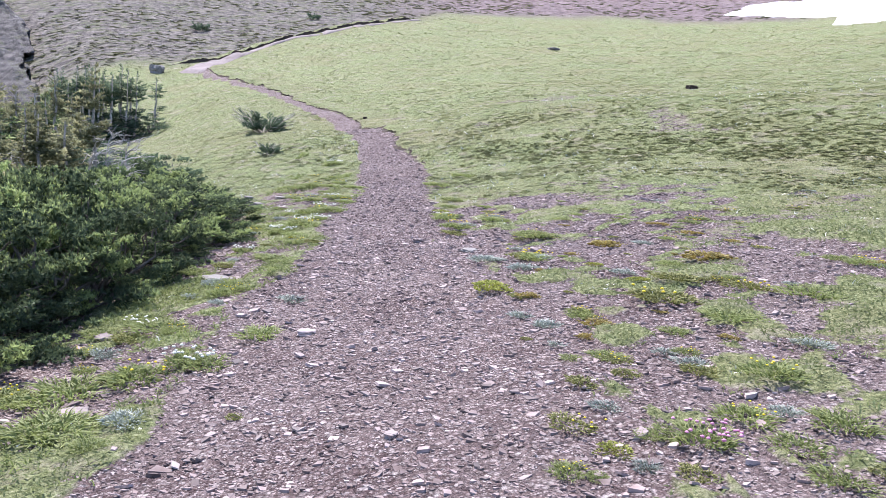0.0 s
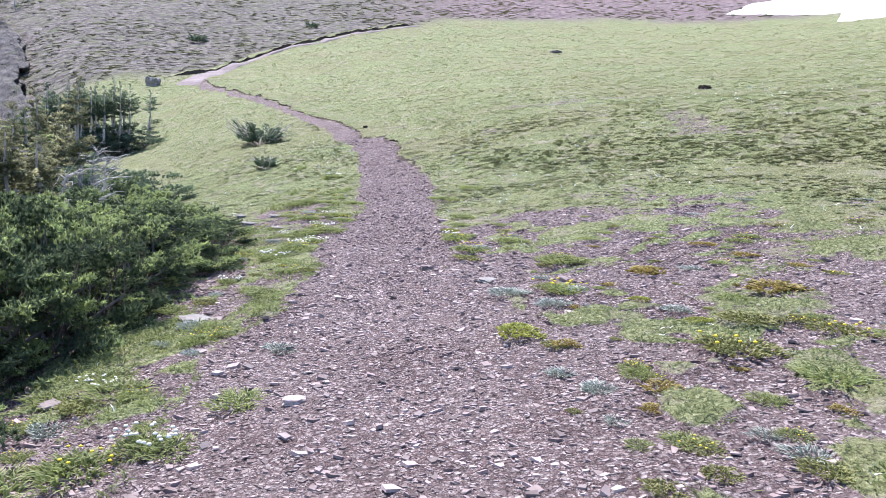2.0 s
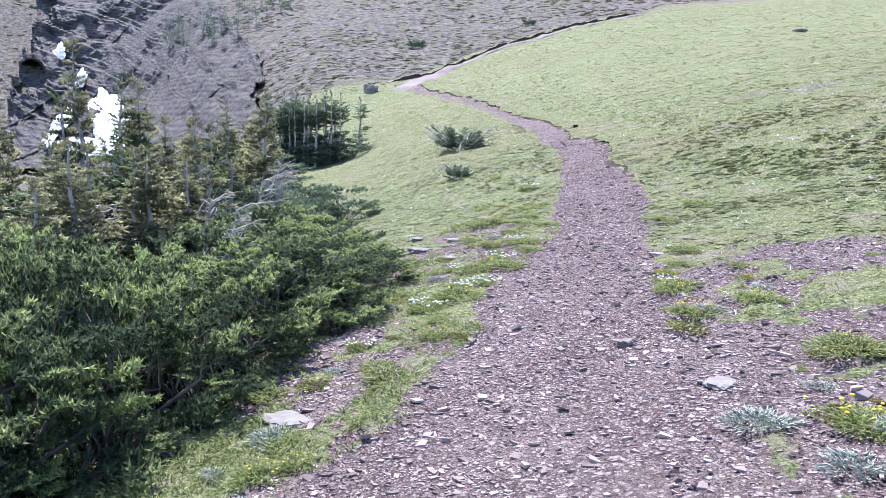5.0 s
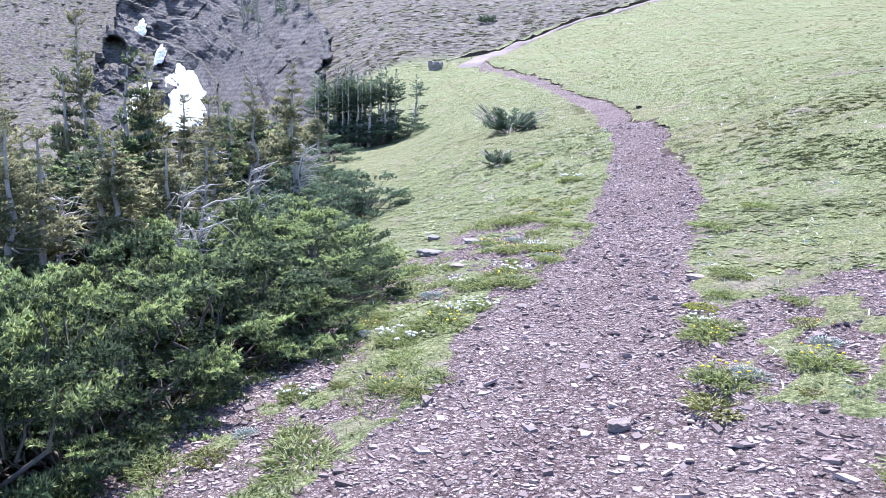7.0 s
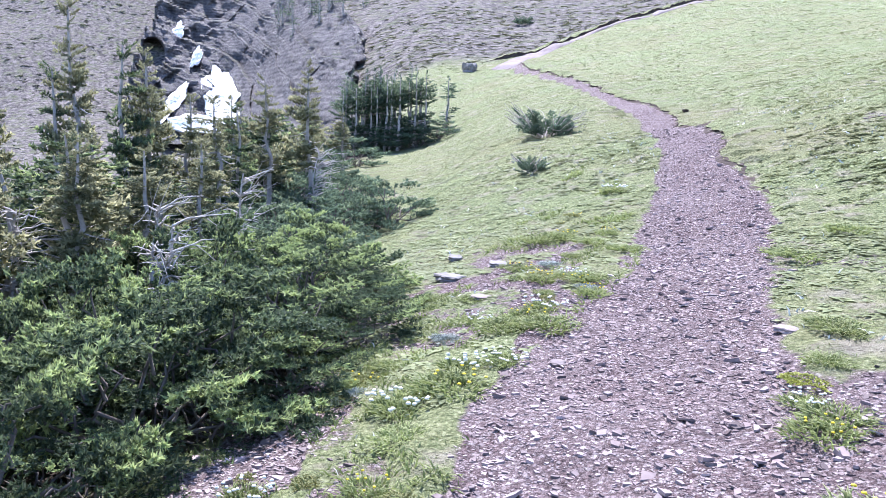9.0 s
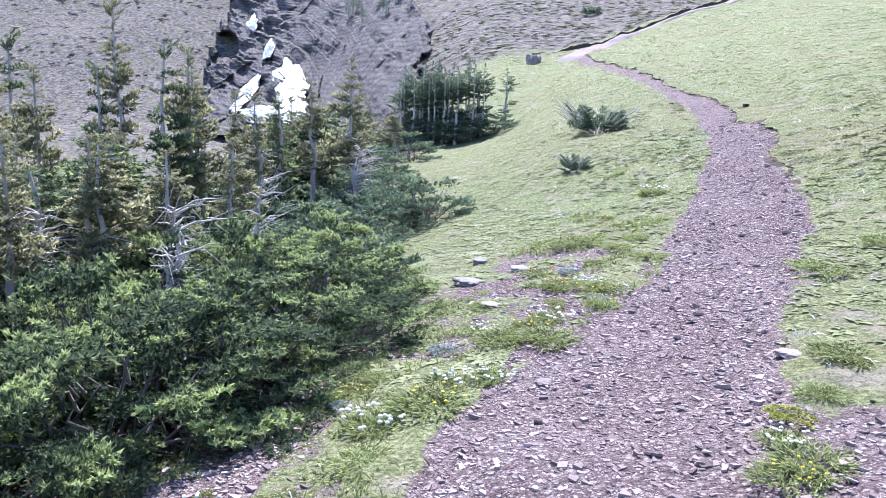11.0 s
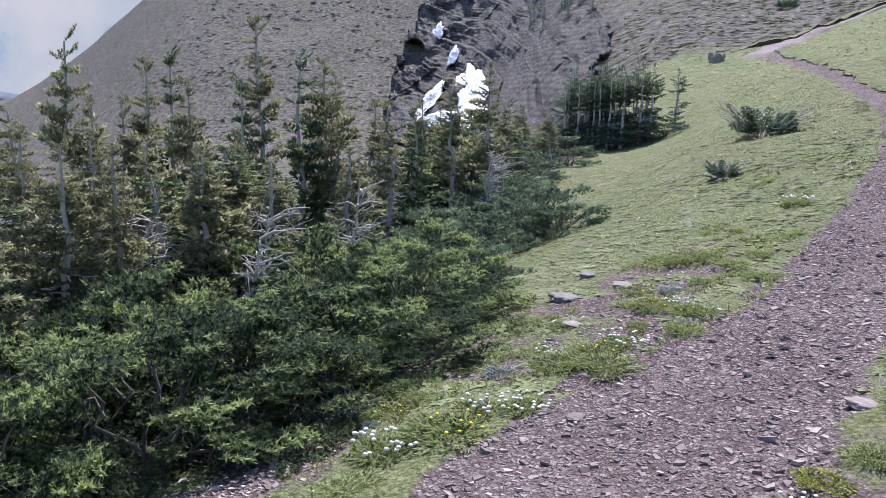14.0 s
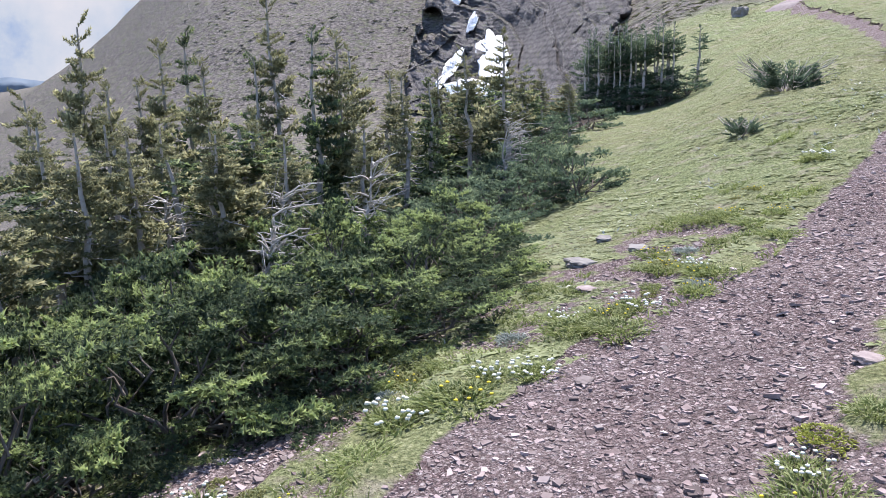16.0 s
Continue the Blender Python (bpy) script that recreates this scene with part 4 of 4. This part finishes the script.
PLACES = {
    "c": [(0.9, 3.74, .11), (0.47, 7.25, .25), (1.49, 7.86, .1), (-0.07, 12.41, .16), (1.75, 7.05, .12)],
    "r": [(1.8, 8.89, .24), (2.58, 7.72, .3)],
    "p": [(1.32, 3.73, .17)],
    "f": [(-2.4, 12.05, .22), (-2.25, 12.79, .2), (-2.18, 14.44, .22), (-0.08, 12.13, .14), (-2.84, 20.39, .25), (-2.0, 12.89, .18), (-2.7, 7.2, .16)],
    "g": [(.95, 4.24, .1), (.83, 5.99, .14), (1.5, 5.1, .1), (-1.4, 7.7, .17), (.49, 8.57, .2), (2.39, 5.04, .12), (1.01, 3.53, .08), (-2.69, 6.46, .18), (1.83, 4.02, .1), (.31, 10.93, .12), (.72, 11.5, .12), (.84, 8.01, .18), (1.72, 7.5, .15), (.66, 6.37, .12)],
    "o": [(1.6, 4.66, .17), (1.77, 6.33, .3), (2.05, 6.93, .27), (.88, 4.59, .15), (.76, 4.06, .16), (-1.17, 4.66, .07), (1.17, 9.66, .26), (2.57, 6.64, .23), (1.15, 4.71, .12), (1.2, 3.41, .14), (.94, 8.57, .28), (.15, 10.51, .26)],
    "t": [(1.12, 3.83, .1), (1.93, 4.45, .2), (1.13, 6.15, .13), (2.12, 5.71, .23), (2.94, 6.32, .26), (1.62, 3.99, .18), (.65, 3.54, .11), (-1.41, 6.52, .24), (-1.63, 5.85, .2), (-2.36, 6.99, .28), (-2.12, 5.7, .28), (-2.51, 5.47, .33), (-2.24, 4.61, .3), (-1.94, 9.76, .3),
          (-2.14, 12.4, .3), (3.79, 7.16, .2), (2.03, 3.83, .19), (1.72, 3.62, .15), (.09, 11.9, .22), (.17, 10.86, .25), (1.67, 5.54, .12), (.05, 12.7, .15), (-2.13, 11.53, .19)],
    "t ": [(-2.27, 13.8, .26), (-2.2, 14.15, .24), (-3.26, 11.29, .12), (-3.53, 15.09, .2), (-2.41, 17.26, .28), (-2.97, 16.24, .26), (.02, 11.72, .19), (.19, 13.23, .16), (-.12, 15.67, .33), (.27, 16.54, .25), (.67, 11.09, .22), (.12, 13.36, .22), (-1.89, 13.76, .26), (1.12, 9.64, .28), (.98, 8.49, .24), (1.14, 6.28, .13), (-1.96, 15.33, .25)],
}
for kind, spots in PLACES.items():
    for k, (x, y, r) in enumerate(spots):
        some = KINDS[kind.strip()]
        put(some[(k * 5 + k // 3) % len(some)], used, x, y, gen.uniform(0, 360), r * 1.1, max(r, 0.1) * gen.uniform(0.6, 0.85))

for k in range(150):
    x, y = gen.uniform(0.5, 5.5), gen.uniform(3.2, 12.5)
    if gravel_at(np.array(x), np.array(y)) < 0.35:
        continue
    some = KINDS[gen.choice(["t", "o", "g", "t", "r", "o"])]
    r = gen.uniform(0.05, 0.15)
    put(some[gen.integers(len(some))], used, x, y, gen.uniform(0, 360), r * 1.2, max(r, 0.08) * 0.7)
for k in range(60):
    y = gen.uniform(4, 19)
    x = float(trail_left(np.array(y))) - gen.uniform(0.0, 1.3)
    some = KINDS[gen.choice(["t", "o", "g", "t", "f"], p=[0.35, 0.2, 0.2, 0.15, 0.1])]
    r = gen.uniform(0.08, 0.2)
    put(some[gen.integers(len(some))], used, x, y, gen.uniform(0, 360), r * 1.2, max(r, 0.1))

# ---- grass and shale chips ----
def scatter(count, x0, x1, y0, y1, falloff, gen):
    """Random spots, denser near the walked stretch."""
    x, y = gen.uniform(x0, x1, count), gen.uniform(y0, y1, count)
    keep = gen.uniform(0, 1, count) < 1 / (1 + (np.hypot(x * 0.8, np.maximum(y - 9, 0)) / falloff) ** 2)
    return x[keep], y[keep]


def turf(name, label, x, y, per, tall, wide, material, gen):
    n_ = len(x)
    bx, by = np.repeat(x, per) + gen.normal(size=n_ * per) * 0.03, np.repeat(y, per) + gen.normal(size=n_ * per) * 0.03
    far_ = np.hypot(bx, by - 6)
    base = np.stack([bx, by, settle(bx, by) - 0.01], -1)
    way = unit(np.array([0, 0, 1.0]) + gen.normal(size=(len(bx), 3)) * [0.8, 0.8, 0.15])
    v, quads, tris, tip = blades(base, way, tall * gen.uniform(0.5, 1.3, len(bx)) * (1 + far_ * 0.012), wide * (1 + far_ * 0.06), 0.2, gen)
    tagged(new(name, mesh_of(name, v, [quads, tris], material, False, tip * gen.uniform(0, 1))), label, "grass", kind="stuff")


x, y = scatter(150000, -14, 30, 3, 48, 9, gen)
ok = (gravel_at(x, y) < gen.uniform(0.15, 0.75, len(x))) & (masks(x, y)[2] < 0.6) & (fbm(x * 1.6, y * 1.6, 131) > gen.uniform(-0.5, 0.0, len(x)))
turf("meadow_grass", "short green alpine meadow grass", x[ok], y[ok], 3, 0.035, 0.008, CUSHION, gen)
x, y = gen.uniform(-3.4, 6, 26000), gen.uniform(2.6, 13, 26000)
ok = (gravel_at(x, y) < gen.uniform(0.2, 0.7, len(x))) & (masks(x, y)[2] < 0.5) & (gen.uniform(0, 1, len(x)) > smooth(y, 6, 13))
turf("near_turf", "mixed green turf between the shale patches", x[ok], y[ok], 4, 0.05, 0.01, GRASS, gen)
x, y = gen.uniform(-4.2, -1.4, 12000), gen.uniform(3, 24, 12000)
left = trail_left(y)
ok = (x < left + 0.05) & (x > left - 1.9) & (gravel_at(x, y) < gen.uniform(0.2, 0.8, len(x))) & (fbm(x * 2, y * 1.3, 141) > -0.1 + 0.5 * smooth(y, 13, 23))
turf("bank_grass", "taller lush grass along the trail edge", x[ok], y[ok], 5, 0.085, 0.008, LUSH, gen)
x, y = scatter(7000, -6, 22, 4, 34, 12, gen)
ok = (gravel_at(x, y) < 0.3) & (masks(x, y)[2] < 0.2) & (fbm(x * 0.5, y * 0.5, 151) > 0.0)
turf("meadow_flowers", "tiny pale flowers among meadow grass", x[ok], y[ok], 2, 0.07, 0.009, WHITE, gen)

def rosettes(name, label, x, y, size, material, gen):
    """Low leafy cushions: six broad leaves each, leaning outwards."""
    n_ = len(x)
    a = np.arange(6)[None] * 1.047 + gen.uniform(-0.4, 0.4, (n_, 6)) + gen.uniform(0, 6.3, (n_, 1))
    ln = size[:, None] * gen.uniform(0.6, 1.3, (n_, 6))
    out = np.stack([np.cos(a), np.sin(a), np.zeros_like(a)], -1)
    side = np.stack([-np.sin(a), np.cos(a), np.zeros_like(a)], -1) * (ln * 0.42)[..., None]
    base = np.stack([x, y, settle(x, y)], -1)[:, None] + out * (ln * 0.25)[..., None]
    base[..., 2] = settle(base[..., 0], base[..., 1])
    lift = np.stack([ln * 0, ln * 0, ln * gen.uniform(0.0, 0.18, (n_, 6))], -1)
    v = np.stack([base - side, base + side, base + out * ln[..., None] + lift], 2)
    v[:, :, :2, 2] += 0.008
    tagged(new(name, mesh_of(name, v.reshape(-1, 3), [np.arange(n_ * 18).reshape(-1, 3)], material, False, np.tile([0.2, 0.2, 0.8], n_ * 6))), label, "grass", kind="stuff")


a, r = np.radians(gen.uniform(-60, 60, 90000)), np.exp(gen.uniform(np.log(4), np.log(100), 90000))
x, y = r * np.sin(a), 8 + r * np.cos(a)
ok = (masks(x, y)[0] < 0.4) & (masks(x, y)[2] < 0.4) & (gravel_at(x, y) < gen.uniform(0.1, 0.6, len(x))) & (fbm(x * 0.8, y * 0.8, 165) > gen.uniform(-0.45, 0.25, len(x))) & (smooth(r, 4, 11) > gen.uniform(0, 1, len(x)))
x, y = x[ok], y[ok]
rosettes("meadow_cushions", "low leafy cushions matting the alpine meadow", x, y, gen.uniform(0.025, 0.075, len(x)) * (1 + np.hypot(x, y - 6) * 0.018), CUSHION, gen)
a, r = np.radians(gen.uniform(-60, 40, 42000)), np.exp(gen.uniform(np.log(16), np.log(240), 42000))
x, y = r * np.sin(a), 8 + r * np.cos(a)
ok = (masks(x, y)[0] > gen.uniform(0.1, 1, len(x))) & (fbm(x * 0.15, y * 0.15, 161) > gen.uniform(-0.4, 0.1, len(x)))
TUSSOCK = leaf_material("slope_tussock", (0.1, 0.12, 0.055), (0.18, 0.19, 0.09), (0.28, 0.28, 0.15), 0.3)
rosettes("slope_tussocks", "low dark tussocks dotting the far slope", x[ok], y[ok], gen.uniform(0.14, 0.4, ok.sum()) * (0.6 + r[ok] * 0.006), TUSSOCK, gen)


def chip_mesh(name, x, y, size, gen, material):
    """Flat angular shale chips lying on the ground."""
    n_ = len(x)
    a = np.linspace(0, 2 * np.pi, 4, endpoint=False)[None] + gen.uniform(-0.55, 0.55, (n_, 4)) + gen.uniform(0, 6.3, (n_, 1))
    r = size[:, None] * gen.uniform(0.6, 1.15, (n_, 4))
    sx = gen.uniform(0.55, 1, (n_, 1))
    u, w = r * np.cos(a), r * np.sin(a) * sx
    t = size * gen.uniform(0.15, 0.45, n_)
    tx, ty = gen.normal(size=(2, n_, 1)) * 0.2
    zc = (settle(x, y) + t * 0.4)[:, None] + tx * u + ty * w
    top = np.stack([x[:, None] + u, y[:, None] + w, zc + t[:, None] * 0.5], -1)
    bot = np.stack([x[:, None] + u * 1.08, y[:, None] + w * 1.08, zc - t[:, None] * 0.7], -1)
    v = np.concatenate([top, bot], 1).reshape(-1, 3)
    k = (np.arange(n_) * 8)[:, None]
    sides_ = np.concatenate([k + [j, j + 4, (j + 1) % 4 + 4, (j + 1) % 4] for j in range(4)])
    return mesh_of(name, v, [k + np.arange(4), sides_], material)


x, y = scatter(900000, -3.6, 6.5, 2.2, 34, 7, gen)
ok = gravel_at(x, y) > gen.uniform(0.3, 0.8, len(x))
x, y = x[ok][:54000], y[ok][:54000]
size = np.exp(gen.normal(size=len(x)) * 0.5) * 0.0105 * (1 + 0.02 * np.abs(y - 6))
tagged(new("shale_chips", chip_mesh("shale_chips", x, y, np.minimum(size, 0.06), gen, SHALE)), "loose purple and grey shale chips covering the trail", "gravel", kind="stuff")
stones = [chip_mesh("stone", np.zeros(1), np.full(1, 5.0), np.full(1, 0.05), np.random.default_rng(300 + k), SLAB) for k in range(8)]
for s in stones:
    co = np.zeros(len(s.vertices) * 3, np.float32)
    s.vertices.foreach_get("co", co)
    co = co.reshape(-1, 3) - co.reshape(-1, 3).mean(0)
    s.vertices.foreach_set("co", co.reshape(-1))
x, y = scatter(6000, -3.0, 5, 2.6, 18, 6, gen)
ok = gravel_at(x, y) > 0.55
for k, (px, py) in enumerate(list(zip(x[ok], y[ok]))[:290]):
    ob = part("stone", stones[k % 8], trail)
    f = float(np.exp(gen.normal() * 0.35))
    ob.matrix_basis = Matrix.Translation((px, py, float(settle(px, py)) + 0.012)) @ Matrix.Rotation(gen.uniform(0, 6.3), 4, "Z") @ Matrix.Diagonal((0.6 * f, 0.6 * f, 0.5 * f, 1))


def boulder(x, y, size, flat, seed, material, label):
    bm = bmesh.new()
    bmesh.ops.create_icosphere(bm, subdivisions=3, radius=1)
    for v in bm.verts:
        d = v.co.normalized()
        cut = max(abs(d.x) * 1.15, abs(d.y) * 0.95, abs(d.z) * 1.25, abs(d.x * 0.7 + d.y * 0.6) * 1.1)
        v.co = d * (0.72 / cut) * (1 + 0.25 * noise.fractal(d * 2.2 + Vector((seed, 0, 0)), 1.0, 2.0, 3))
        v.co.z *= flat
    me = bpy.data.meshes.new("rock")
    bm.to_mesh(me)
    bm.free()
    me.materials.append(material)
    ob = tagged(new("rock", me), label, "rock", "loose rocks")
    put(ob, set(), x, y, seed * 47, size, size, -size * flat * 0.25)


for k, (x, y, s, f) in enumerate(((-2.55, 9.15, .2, .3), (-1.03, 6.3, .09, .4), (-0.2, 4.1, .05, .5), (-1.6, 12.85, .08, .3), (-.19, 13.42, .1, .35), (-.33, 10.3, .08, .6), (.3, 9.2, .13, .25), (-4.2, 17.2, .14, .4), (-3.8, 16.1, .2, .3), (-2.3, 5.0, .12, .3), (-2.9, 6.9, .1, .4), (-3.4, 16.6, .16, .3), (-3.0, 15.0, .12, .3))):
    boulder(x, y, s, f, k + 1, PALE if k in (0, 6, 7, 8, 11) else SLAB, "flat pale rock beside the trail" if k in (0, 6, 7, 8, 11) else "flat purple shale rock on the trail")
boulder(8.1, 70.5, 0.6, 0.3, 31, PALE, "pale boulder lying in the green meadow")
boulder(-23.0, 63.5, 0.6, 1.1, 32, PALE, "pale weathered boulder at the trail bend")
boulder(9.3, 32.6, 0.3, 0.5, 33, SOIL, "dark burrow mound in the meadow")
boulder(-3.4, 31.9, 0.12, 0.8, 34, SOIL, "dark clod at the trail edge")
